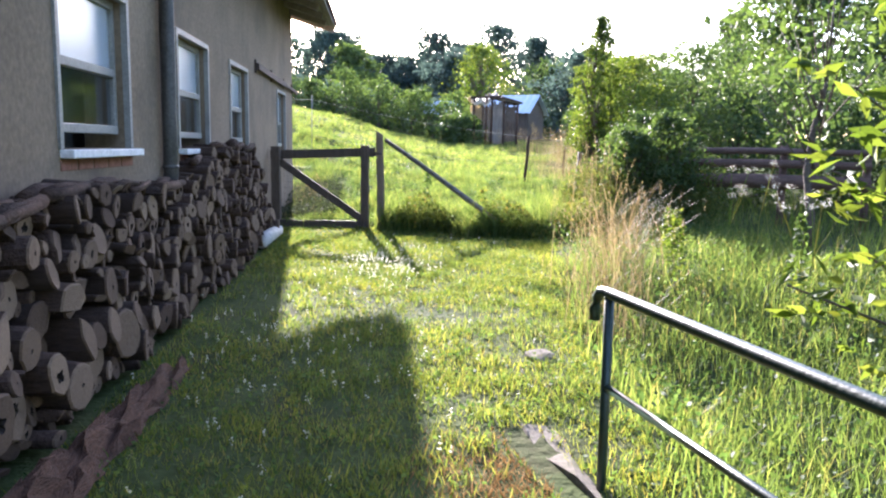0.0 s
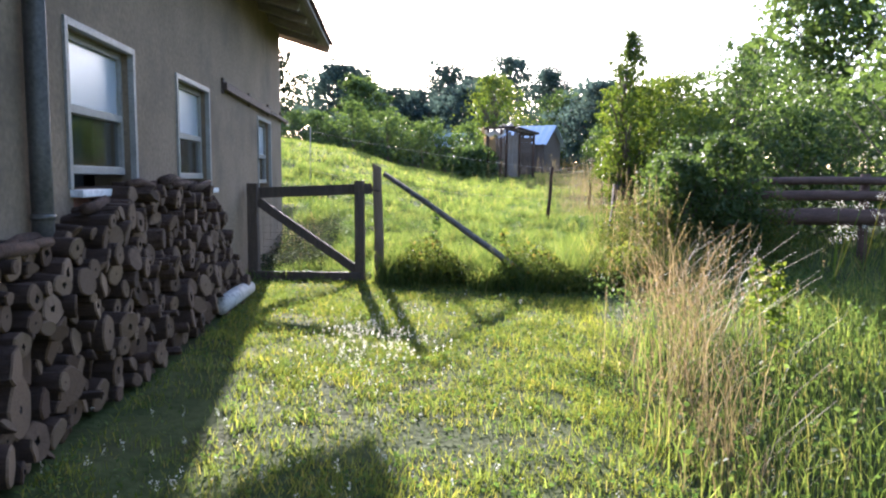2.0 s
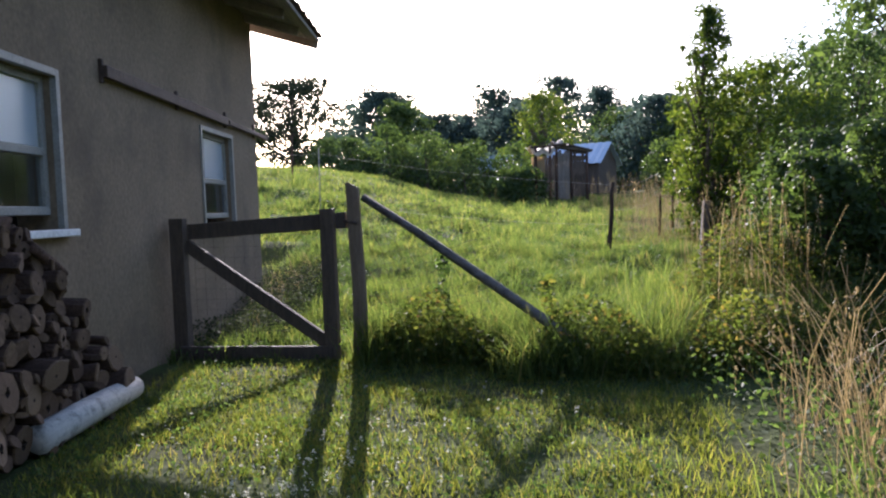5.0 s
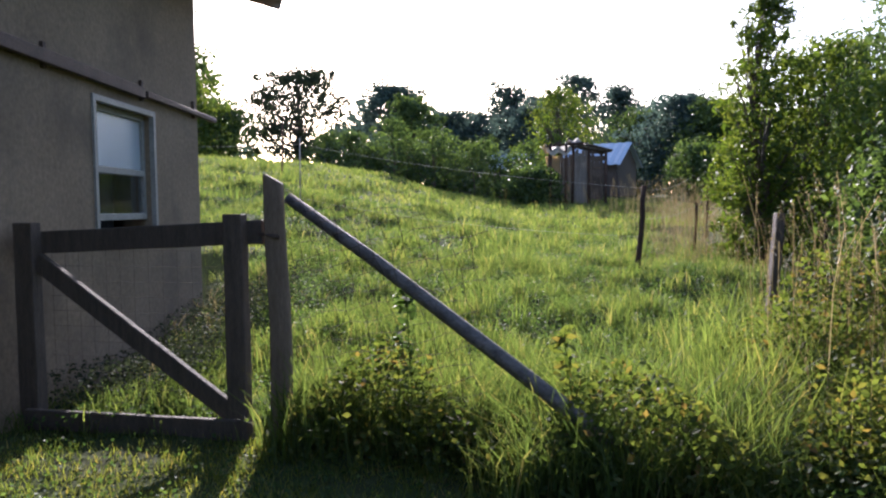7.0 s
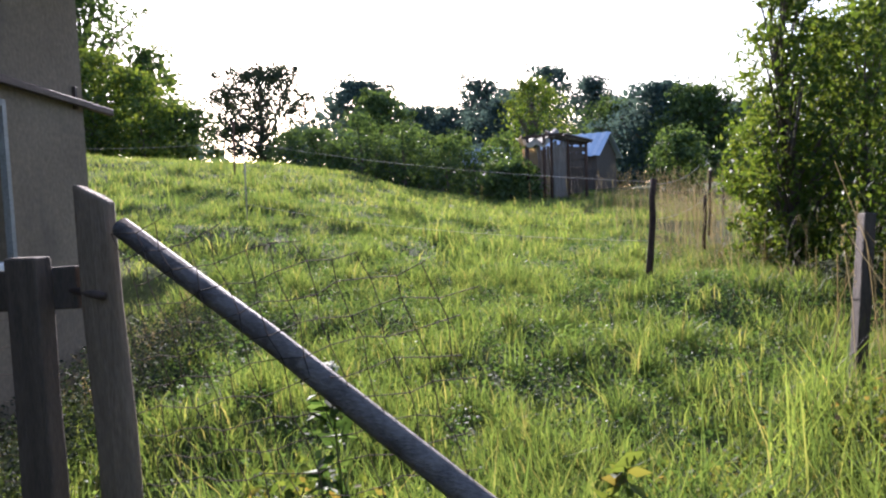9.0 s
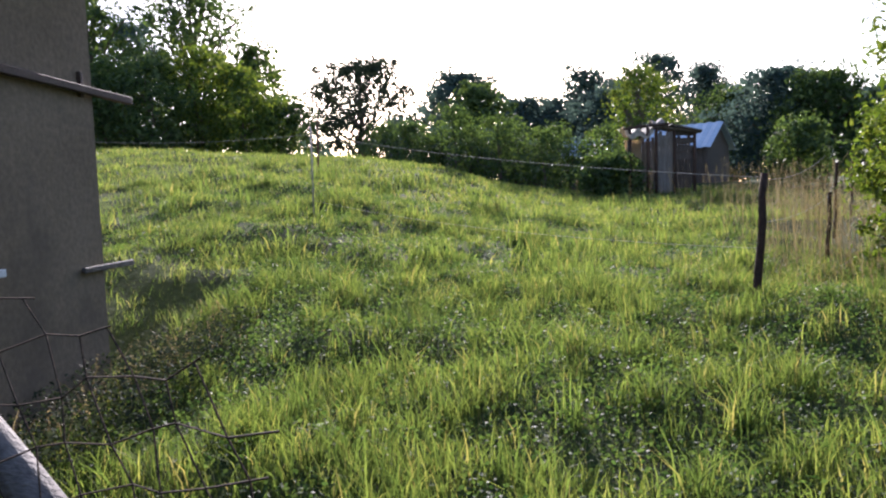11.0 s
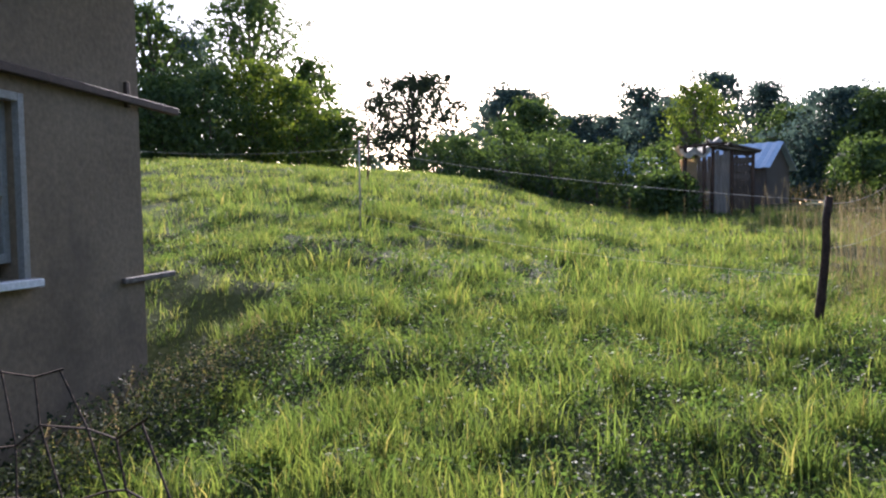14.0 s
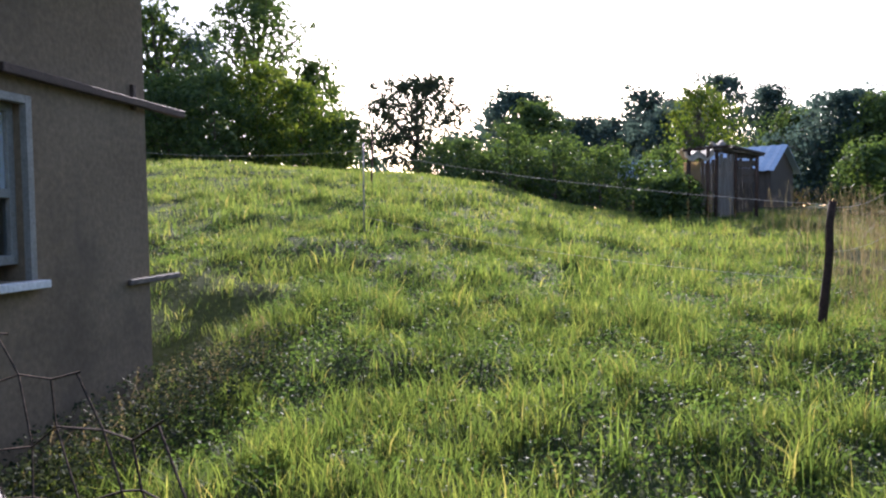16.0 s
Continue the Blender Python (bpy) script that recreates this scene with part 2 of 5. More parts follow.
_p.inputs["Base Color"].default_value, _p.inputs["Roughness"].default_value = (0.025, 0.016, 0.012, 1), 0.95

M_GLASS, _nt, _p = mat("window glass")
_p.inputs["Base Color"].default_value, _p.inputs["Roughness"].default_value = (0.75, 0.82, 0.86, 1), 0.06
_p.inputs["Transmission Weight"].default_value, _p.inputs["IOR"].default_value = 1.0, 1.6
_w = noise_tex(_nt, 3, 2)
bump(_nt, _p, _w, 0.05, 0.01)
M_FROST, _nt, _p = mat("frosted window glass")
_p.inputs["Base Color"].default_value, _p.inputs["Roughness"].default_value = (0.72, 0.80, 0.85, 1), 0.28
_p.inputs["Transmission Weight"].default_value, _p.inputs["IOR"].default_value = 0.45, 1.9
M_CURTAIN = surface("grey net curtain", (0.05, 0.058, 0.062), (0.10, 0.11, 0.115), 3, 30, 0.9, stretch=(1, 12, 0.6))


# ---- mesh helpers ----
def mesh_object(name, verts, faces, material, parent=None, smooth=False):
    me = bpy.data.meshes.new(name)
    me.from_pydata([tuple(v) for v in verts], [], faces)
    for m in material if isinstance(material, (list, tuple)) else [material]:
        me.materials.append(m)
    if smooth:
        me.polygons.foreach_set("use_smooth", np.ones(len(me.polygons), bool))
    ob = new(name, me)
    ob.parent = parent
    return ob


def array_mesh(name, verts, tris, quads, material, parent=None):
    """A mesh from arrays of triangles and quads."""
    me = bpy.data.meshes.new(name)
    tris, quads = np.asarray(tris, np.int32).reshape(-1, 3), np.asarray(quads, np.int32).reshape(-1, 4)
    me.vertices.add(len(verts))
    me.vertices.foreach_set("co", np.asarray(verts, np.float32).ravel())
    loops = np.concatenate([tris.ravel(), quads.ravel()])
    me.loops.add(len(loops))
    me.loops.foreach_set("vertex_index", loops)
    starts = np.concatenate([np.arange(len(tris)) * 3, len(tris) * 3 + np.arange(len(quads)) * 4])
    me.polygons.add(len(starts))
    me.polygons.foreach_set("loop_start", starts.astype(np.int32))
    me.update(calc_edges=True)
    me.validate()
    me.materials.append(material)
    ob = new(name, me)
    ob.parent = parent
    return ob


BOX_F = [(0, 3, 2, 1), (4, 5, 6, 7), (0, 1, 5, 4), (1, 2, 6, 5), (2, 3, 7, 6), (3, 0, 4, 7)]


def box_verts(x0, y0, z0, x1, y1, z1):
    return [(x0, y0, z0), (x1, y0, z0), (x1, y1, z0), (x0, y1, z0), (x0, y0, z1), (x1, y0, z1), (x1, y1, z1), (x0, y1, z1)]


def boxes(name, list_of_boxes, material, parent=None, bevel=0.0):
    v, f = [], []
    for b in list_of_boxes:
        f += [tuple(i + len(v) for i in q) for q in BOX_F]
        v += box_verts(*b)
    ob = mesh_object(name, v, f, material, parent)
    if bevel:
        md = ob.modifiers.new("bevel", "BEVEL")
        md.width, md.segments = bevel, 2
    return ob


def beam(name, a, b, w, h, material, parent=None, up=(0, 0, 1), wobble=0.0, bevel=0.008, seg=6):
    """A sawn timber from a to b, w wide and h deep, slightly uneven along its length."""
    a, b = Vector(a), Vector(b)
    d = (b - a).normalized()
    s = d.cross(Vector(up)).normalized()
    u = s.cross(d).normalized()
    v, f = [], []
    for i in range(seg + 1):
        p = a.lerp(b, i / seg)
        k = 1 + random.uniform(-wobble, wobble)
        o = s * random.uniform(-wobble, wobble) * w * 0.5 + u * random.uniform(-wobble, wobble) * h * 0.5
        for sx, sy in ((-1, -1), (1, -1), (1, 1), (-1, 1)):
            v.append(p + o + s * sx * w / 2 * k + u * sy * h / 2 * k)
    f.append((3, 2, 1, 0))
    n = seg * 4
    f.append((n, n + 1, n + 2, n + 3))
    for i in range(seg):
        for j in range(4):
            q = i * 4
            f.append((q + j, q + (j + 1) % 4, q + 4 + (j + 1) % 4, q + 4 + j))
    ob = mesh_object(name, v, f, material, parent)
    md = ob.modifiers.new("bevel", "BEVEL")
    md.width, md.segments = bevel, 2
    return ob


def tube_arrays(points, radii, sides=8, wob=0.0, cap=True):
    """Vertices and faces of a tapering tube along points."""
    pts = [Vector(p) for p in points]
    v, f = [], []
    for i, p in enumerate(pts):
        d = (pts[min(i + 1, len(pts) - 1)] - pts[max(i - 1, 0)]).normalized()
        s = d.cross(Vector((0, 0, 1)) if abs(d.z) < 0.9 else Vector((1, 0, 0))).normalized()
        u = s.cross(d)
        for j in range(sides):
            a = 2 * math.pi * j / sides
            r = radii[i] * (1 + random.uniform(-wob, wob))
            v.append(p + s * math.cos(a) * r + u * math.sin(a) * r)
    for i in range(len(pts) - 1):
        for j in range(sides):
            f.append((i * sides + j, i * sides + (j + 1) % sides, (i + 1) * sides + (j + 1) % sides, (i + 1) * sides + j))
    if cap:
        f.append(tuple(range(sides - 1, -1, -1)))
        f.append(tuple((len(pts) - 1) * sides + j for j in range(sides)))
    return v, f


def tube(name, points, radii, material, parent=None, sides=8, wob=0.0):
    if isinstance(radii, (int, float)):
        radii = [radii] * len(points)
    v, f = tube_arrays(points, radii, sides, wob)
    return mesh_object(name, v, f, material, parent, smooth=True)


def wires(name, lines, radius, material, parent=None):
    """Thin wires as three-sided tubes in one mesh."""
    v, f = [], []
    for ln in lines:
        a, b = tube_arrays(ln, [radius] * len(ln), 3, 0, False)
        f += [tuple(i + len(v) for i in q) for q in b]
        v += a
    return mesh_object(name, v, f, material, parent, smooth=True)


def blades(name, x, y, h, w, lean, material, parent=None):
    """Grass blades in one mesh: each rises from the ground, bends and tapers to a tip."""
    n = len(x)
    z = gz(x, y)
    a = rng.uniform(0, 2 * np.pi, n)
    la = rng.uniform(0, 2 * np.pi, n)
    dx, dy = np.cos(a) * w / 2, np.sin(a) * w / 2
    lx, ly = np.cos(la) * lean * h, np.sin(la) * lean * h
    top = h * np.sqrt(np.clip(1 - (lean * 0.8) ** 2, 0.1, 1))
    zb = z - 0.015
    v = np.empty((n, 5, 3), np.float32)
    v[:, 0] = np.stack([x - dx, y - dy, zb], 1)
    v[:, 1] = np.stack([x + dx, y + dy, zb], 1)
    v[:, 2] = np.stack([x + lx * 0.28 + dx * 0.8, y + ly * 0.28 + dy * 0.8, z + top * 0.58], 1)
    v[:, 3] = np.stack([x + lx * 0.28 - dx * 0.8, y + ly * 0.28 - dy * 0.8, z + top * 0.58], 1)
    v[:, 4] = np.stack([x + lx, y + ly, z + top], 1)
    i = np.arange(n)[:, None] * 5
    ob = array_mesh(name, v.reshape(-1, 3), np.hstack([i + 3, i + 2, i + 4]), np.hstack([i, i + 1, i + 2, i + 3]), material, parent)
    return ob


def slivers(name, x, y, h, w, lean, material):
    """Short or far blades: one slim triangle each."""
    n = len(x)
    z = gz(x, y)
    a, la = rng.uniform(0, 2 * np.pi, n), rng.uniform(0, 2 * np.pi, n)
    dx, dy = np.cos(a) * w / 2, np.sin(a) * w / 2
    v = np.empty((n, 3, 3), np.float32)
    v[:, 0] = np.stack([x - dx, y - dy, z - 0.01], 1)
    v[:, 1] = np.stack([x + dx, y + dy, z - 0.01], 1)
    v[:, 2] = np.stack([x + np.cos(la) * lean * h, y + np.sin(la) * lean * h, z + h * np.sqrt(np.clip(1 - lean ** 2, 0.1, 1))], 1)
    i = np.arange(n)[:, None] * 3
    return array_mesh(name, v.reshape(-1, 3), np.hstack([i, i + 1, i + 2]), [], material)


def leaf_arrays(p, size, tilt=1.0, narrow=0.5):
    """Small leaves at points p: two triangles folded on the midrib, turned at random."""
    n = len(p)
    d = rng.normal(size=(n, 3))
    d[:, 2] *= tilt
    d /= np.linalg.norm(d, axis=1)[:, None] + 1e-9
    s = np.cross(d, rng.normal(size=(n, 3)))
    s /= np.linalg.norm(s, axis=1)[:, None] + 1e-9
    nn = np.cross(d, s)
    L = (size * rng.uniform(0.6, 1.3, n))[:, None]
    v = np.empty((n, 4, 3), np.float32)
    v[:, 0] = p - d * L * 0.5
    v[:, 1] = p + s * L * narrow * 0.5 + nn * L * 0.08
    v[:, 2] = p + d * L * 0.5
    v[:, 3] = p - s * L * narrow * 0.5 + nn * L * 0.08
    i = np.arange(n)[:, None] * 4
    t = np.concatenate([np.hstack([i, i + 1, i + 2]), np.hstack([i, i + 2, i + 3])])
    return v.reshape(-1, 3), t


def lying_leaves(p, size, out, narrow=0.5):
    """Small leaves at points p that face roughly along out."""
    n = len(p)
    nn = out + rng.normal(0, 0.45, (n, 3))
    nn /= np.linalg.norm(nn, axis=1)[:, None] + 1e-9
    d = np.cross(nn, rng.normal(size=(n, 3)))
    d /= np.linalg.norm(d, axis=1)[:, None] + 1e-9
    w = np.cross(nn, d)
    L = (size * rng.uniform(0.6, 1.3, n))[:, None]
    v = np.empty((n, 4, 3), np.float32)
    v[:, 0] = p - d * L * 0.5
    v[:, 1] = p + w * L * narrow * 0.5 + nn * L * 0.1
    v[:, 2] = p + d * L * 0.5
    v[:, 3] = p - w * L * narrow * 0.5 + nn * L * 0.1
    i = np.arange(n)[:, None] * 4
    return v.reshape(-1, 3), np.concatenate([np.hstack([i, i + 1, i + 2]), np.hstack([i, i + 2, i + 3])])


def leaves(name, p, size, material, parent=None, tilt=1.0, narrow=0.5):
    v, t = leaf_arrays(p, size, tilt, narrow)
    return array_mesh(name, v, t, [], material, parent)


def tree(name, x, y, height, spread, n_leaf, leaf, material, label, seed=0, trunk=0.12, low=0.25, clumps=60, group="", dense=0.22, lift=1.0, narrow=0.5, shape=0.55, fill=0.5, core=0.12):
    """A tapered trunk with limbs and a crown of leaf clumps at the limbs' ends, with gaps and an uneven outline."""
    random.seed(seed)
    g = np.random.default_rng(seed + 11)
    z = float(gz(x, y))
    root = new(name)
    root.location = (x, y, z)
    tagged(root, label, "tree" if height > 2.5 else "shrub", group)
    v, f = [], []

    def add(points, radii, sides):
        a, b = tube_arrays(points, radii, sides, 0.08)
        f.extend(tuple(i + len(v) for i in q) for q in b)
        v.extend(a)
    lean = Vector((random.uniform(-0.06, 0.06), random.uniform(-0.06, 0.06), 1))
    stem = [lean * (height * 0.86 * i / 6) + Vector((random.uniform(-1, 1), random.uniform(-1, 1), 0)) * 0.02 * height * (i > 0) for i in range(7)]
    stem[0].z = -0.1
    add(stem, [trunk * (1.25 - i / 5.6) for i in range(7)], 8)
    cents, rads = [], []
    for i in range(clumps):
        t = low + (1 - low) * g.random() ** 0.8
        prof = math.sin(math.pi * min(1, max(0.03, ((t - low) / (1 - low)) * 0.82 + 0.14))) ** shape
        ang = g.uniform(0, 2 * math.pi)
        r = spread * prof * (0.3 + 0.6 * math.sqrt(g.random())) * (g.uniform(0.8, 1.1) if i % 9 else 1.3)
        c = Vector((math.cos(ang) * r, math.sin(ang) * r, t * height))
        cents.append(c)
        rads.append(spread * dense * (g.uniform(0.75, 1.45) if i % 9 else 0.5))
        if i % 3 == 0:
            k = max(0.08, min(0.8, t * 0.86 - 0.14))
            b = stem[0].lerp(stem[-1], k)
            mid = b.lerp(c, 0.55) + Vector((0, 0, 0.06 * height * g.uniform(-0.3, 1)))
            add([b, mid, c], [trunk * 0.42 * (1 - k * 0.6), trunk * 0.24 * (1 - k * 0.5), trunk * 0.06], 5)
    mesh_object("trunk", v, f, M_TRUNK, root, smooth=True)
    # leaves on the rounded lobes, looser ones between them, large ones deep inside the crown
    per = max(4, int(n_leaf * (1 - fill * 0.5) * 0.7) // clumps)
    pts, out = [], []
    for c, r in zip(cents, rads):
        q = g.normal(size=(per, 3))
        q /= np.linalg.norm(q, axis=1)[:, None]
        far = (g.random(per) ** 0.42)[:, None] * r * (1 + 0.25 * np.sin(q[:, :1] * 5 + q[:, 2:] * 4 + seed))
        pts.append(q * far * np.array([1.1, 1.1, 0.78]) + np.array(c))
        out.append(q + np.array([0, 0, 0.35]))

    def within(n, reach):
        t = low + (1 - low) * g.random(n) ** 0.9
        prof = np.sin(np.pi * np.clip((t - low) / (1 - low) * 0.82 + 0.14, 0.03, 1)) ** shape
        ang = g.uniform(0, 2 * np.pi, n)
        rr = spread * reach * prof * np.sqrt(g.random(n)) * (0.85 + 0.22 * np.sin(ang * 3 + t * 9 + seed) + 0.12 * np.sin(ang * 7 - t * 21))
        return np.stack([np.cos(ang) * rr, np.sin(ang) * rr, t * height * (0.9 + 0.08 * reach)], 1)
    loose, deep = within(int(n_leaf * fill * 0.35), 1.0), within(int(n_leaf * core), 0.74)
    pts.append(loose)
    out.append(g.normal(size=loose.shape))
    sizes = [np.full(sum(len(p) for p in pts), leaf * 1.2), np.full(len(deep), leaf * 2.2)]
    pts.append(deep)
    out.append(g.normal(size=deep.shape))
    lv, lt = lying_leaves(np.concatenate(pts), np.concatenate(sizes), np.concatenate(out), narrow)
    tagged(array_mesh("crown", lv, lt, [], material, root), kind="stuff")
    return root


def scatter(n, x0, x1, y0, y1):
    return rng.uniform(x0, x1, n), rng.uniform(y0, y1, n)


# ---- ground: one sheet to the horizon ----
def ground():
    xs = np.concatenate([[-3000, -800, -250, -100, -50], np.arange(-30, -6, 1.5), np.arange(-6, -1.2, 0.3), np.arange(-1.2, 6.6, 0.16), np.arange(6.6, 12, 0.3), np.arange(12, 30, 1.5), [40, 60, 100, 250, 800, 3000]])
    ys = np.concatenate([[-3000, -800, -250, -80, -30, -15], np.arange(-8, 12, 0.4), np.arange(12, 22, 0.17), np.arange(22, 32, 0.35), np.arange(32, 50, 1.0), [55, 60, 70, 90, 130, 250, 800, 3000]])
    X, Y = np.meshgrid(xs, ys)
    Z = gz(X, Y)
    nx, ny = len(xs), len(ys)
    i = (np.arange(ny - 1)[:, None] * nx + np.arange(nx - 1)[None]).ravel()[:, None]
    ob = array_mesh("ground", np.stack([X, Y, Z], -1).reshape(-1, 3), [], np.hstack([i, i + 1, i + nx + 1, i + nx]), M_SOIL)
    ob.data.polygons.foreach_set("use_smooth", np.ones(len(ob.data.polygons), bool))
    tagged(ob, "uneven ground of turf and brown soil", "ground", kind="structure")


ground()

# ---- the house ----
WALL_X, H_Y0, H_Y1, H_BACK, T = -1.0, -7.0, 16.37, -8.4, 0.32
EAVE_X, EAVE_Z, PITCH, GABLE_Y = -0.10, 3.86, 17.0, 16.92
# each window: from, to, sill, head
WINDOWS = [(4.18, 5.42, 1.33, 2.38), (6.88, 8.12, 1.32, 2.375), (9.42, 10.66, 1.29, 2.36), (13.88, 15.06, 1.22, 2.315)]
WALL_TOP = EAVE_Z + (EAVE_X - WALL_X) * math.tan(radians(PITCH)) - 0.02

house = tagged(new("house"), "long plastered outbuilding with small windows and deep eaves", "building")


def long_wall():
    edges = [H_Y0]
    bx = []
    for a, b, z0, z1 in WINDOWS:
        bx.append((WALL_X - T, edges[-1], -0.4, WALL_X, a, WALL_TOP))
        bx.append((WALL_X - T, a, -0.4, WALL_X, b, z0))
        bx.append((WALL_X - T, a, z1, WALL_X, b, WALL_TOP))
        edges.append(b)
    bx.append((WALL_X - T, edges[-1], -0.4, WALL_X, H_Y1, WALL_TOP))
    v, f = [], []
    for x0, y0, z0, x1, y1, z1 in bx:
        f += [tuple(i + len(v) for i in q) for q in BOX_F]
        v += box_verts(x0, y0, z0, x1, y1, z1)
    ob = mesh_object("wall", v, f, M_PLASTER, house)
    tagged(ob, "grey-beige stained rough plaster wall")


long_wall()
RIDGE_X = (WALL_X + H_BACK) / 2
RIDGE_Z = EAVE_Z + (EAVE_X - RIDGE_X) * math.tan(radians(PITCH))


def gable(y0, y1):
    prof = [(H_BACK, -0.4), (WALL_X - T - 0.002, -0.4), (WALL_X - T - 0.002, WALL_TOP + 0.05), (RIDGE_X, RIDGE_Z - 0.06), (H_BACK, WALL_TOP - 0.1)]
    v = [(x, y0, z) for x, z in prof] + [(x, y1, z) for x, z in prof]
    n = len(prof)
    f = [tuple(range(n)), tuple(range(2 * n - 1, n - 1, -1))] + [(i, i + n, (i + 1) % n + n, (i + 1) % n) for i in range(n)]
    mesh_object("wall", v, f, M_PLASTER, house)


gable(H_Y1 - T, H_Y1)
gable(H_Y0, H_Y0 + T)
boxes("wall", [(H_BACK, H_Y0 + T, -0.4, H_BACK + T, H_Y1 - T, WALL_TOP - 0.1)], M_PLASTER, house)
# room box added behind the panes, coloured dark as if unlit
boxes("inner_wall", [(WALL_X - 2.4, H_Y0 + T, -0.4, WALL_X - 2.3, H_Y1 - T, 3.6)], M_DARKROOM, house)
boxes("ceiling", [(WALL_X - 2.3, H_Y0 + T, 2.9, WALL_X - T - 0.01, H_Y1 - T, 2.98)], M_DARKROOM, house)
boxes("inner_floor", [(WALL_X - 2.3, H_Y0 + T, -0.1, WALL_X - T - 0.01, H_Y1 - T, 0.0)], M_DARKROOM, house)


def roof_side(sign):
    """Corrugated sheeting on boards; sign +1: the side over the yard."""
    tp = math.tan(radians(PITCH))
    run = EAVE_X - RIDGE_X

    def at(s, y, up):
        return (RIDGE_X + sign * s, y, RIDGE_Z - s * tp + up)
    v, f = [], []
    ny = 240
    ys = np.linspace(H_Y0 - 0.5, GABLE_Y, ny)
    for s in (0, run * 0.5, run + 0.05):
        for k, y in enumerate(ys):
            v.append(at(s, y, 0.115 + 0.022 * math.sin(k * math.pi / 2)))
    for r in range(2):
        for k in range(ny - 1):
            q = r * ny + k
            f.append((q, q + 1, q + ny + 1, q + ny))
    ob = mesh_object("roof", v, f, M_ROOF, house)
    md = ob.modifiers.new("thickness", "SOLIDIFY")
    md.thickness = 0.012
    # boarding under the sheets, board by board along the eaves
    bv, bf = [], []
    n = 22 if sign > 0 else 6
    first = run - (2.2 if sign > 0 else run)
    for i in range(n):
        s0 = first + (run - first) * i / n
        s1 = first + (run - first) * (i + 1) / n - 0.008
        j = 0.004 * (i % 2)
        c = [at(s0, H_Y0 - 0.45, 0.03 - j), at(s1, H_Y0 - 0.45, 0.03 - j), at(s1, GABLE_Y - 0.04, 0.03 - j), at(s0, GABLE_Y - 0.04, 0.03 - j)]
        bf += [tuple(q + len(bv) for q in face) for face in BOX_F]
        bv += c + [(x, y, z + 0.05) for x, y, z in c]
    mesh_object("eaves_boards", bv, bf, M_ROOFWOOD, house)


roof_side(1)
roof_side(-1)
_tp = math.tan(radians(PITCH))
beam("verge_board", (EAVE_X - 0.02, GABLE_Y - 0.02, EAVE_Z - 0.0), (RIDGE_X, GABLE_Y - 0.02, RIDGE_Z), 0.03, 0.15, M_ROOFWOOD, house)
for _y in np.arange(H_Y0 + 0.3, GABLE_Y, 0.95):
    beam("rafter", (EAVE_X - 0.16, _y, EAVE_Z - 0.045 + 0.16 * _tp), (WALL_X - 0.2, _y, EAVE_Z - 0.045 + (EAVE_X - WALL_X + 0.2) * _tp), 0.08, 0.11, M_ROOFWOOD, house, seg=2)


def window(y0, y1, sill, head):
    """Fixed upper light over a lower one, a rail and a gap above a white sill."""
    x1 = WALL_X - 0.075
    fw = 0.055
    z0, z1, zm = sill + 0.10, head, sill + 0.54
    fr = boxes("window", [
        (x1 - 0.06, y0, z0, x1, y0 + fw, z1), (x1 - 0.06, y1 - fw, z0, x1, y1, z1),
        (x1 - 0.06, y0 + fw, z1 - fw, x1, y1 - fw, z1), (x1 - 0.06, y0 + fw, z0, x1 + 0.02, y1 - fw, z0 + 0.06),
        (x1 - 0.06, y0 + fw, zm - 0.03, x1 + 0.012, y1 - fw, zm + 0.03)], M_FRAME, house, 0.006)
    tagged(fr, "grey-white painted wooden window of two panes")
    boxes("casing", [(WALL_X - 0.03, y0 - 0.05, z0 - 0.1, WALL_X + 0.018, y0 + 0.002, z1 + 0.05), (WALL_X - 0.03, y1 - 0.002, z0 - 0.1, WALL_X + 0.018, y1 + 0.05, z1 + 0.05),
                     (WALL_X - 0.03, y0 + 0.002, z1 - 0.002, WALL_X + 0.018, y1 - 0.002, z1 + 0.05)], M_FRAME, fr, 0.004)
    for za, zb, gl in ((z0 + 0.06, zm - 0.03, M_GLASS), (zm + 0.03, z1 - fw, M_FROST)):
        p = boxes("pane", [(x1 - 0.036, y0 + fw, za, x1 - 0.030, y1 - fw, zb)], gl, fr)
        p.visible_shadow = False
    s = boxes("sill", [(WALL_X - 0.08, y0 - 0.03, sill - 0.055, WALL_X + 0.085, y1 + 0.09, sill - 0.003)], M_SILL, fr, 0.008)
    tagged(s, "white sill board")
    cv = []
    n = 40
    for k in range(n + 1):
        yy = y0 + 0.04 + (y1 - y0 - 0.08) * k / n
        xx = WALL_X - T - 0.06 + 0.012 * math.sin(k * 1.7)
        cv += [(xx, yy, 1.2), (xx, yy, zm + 0.12)]
    c = mesh_object("curtain", cv, [(2 * k, 2 * k + 2, 2 * k + 3, 2 * k + 1) for k in range(n)], M_CURTAIN, fr, smooth=True)
    c.modifiers.new("thickness", "SOLIDIFY").thickness = 0.003


for _w in WINDOWS:
    window(*_w)
for _y0 in (4.15, 6.9):
    for _k in range(5):
        boxes("brick", [(WALL_X - 0.02, _y0 + 0.27 * _k, 1.2, WALL_X + 0.006, _y0 + 0.27 * _k + 0.245, 1.265)], M_BRICK, house, 0.004)
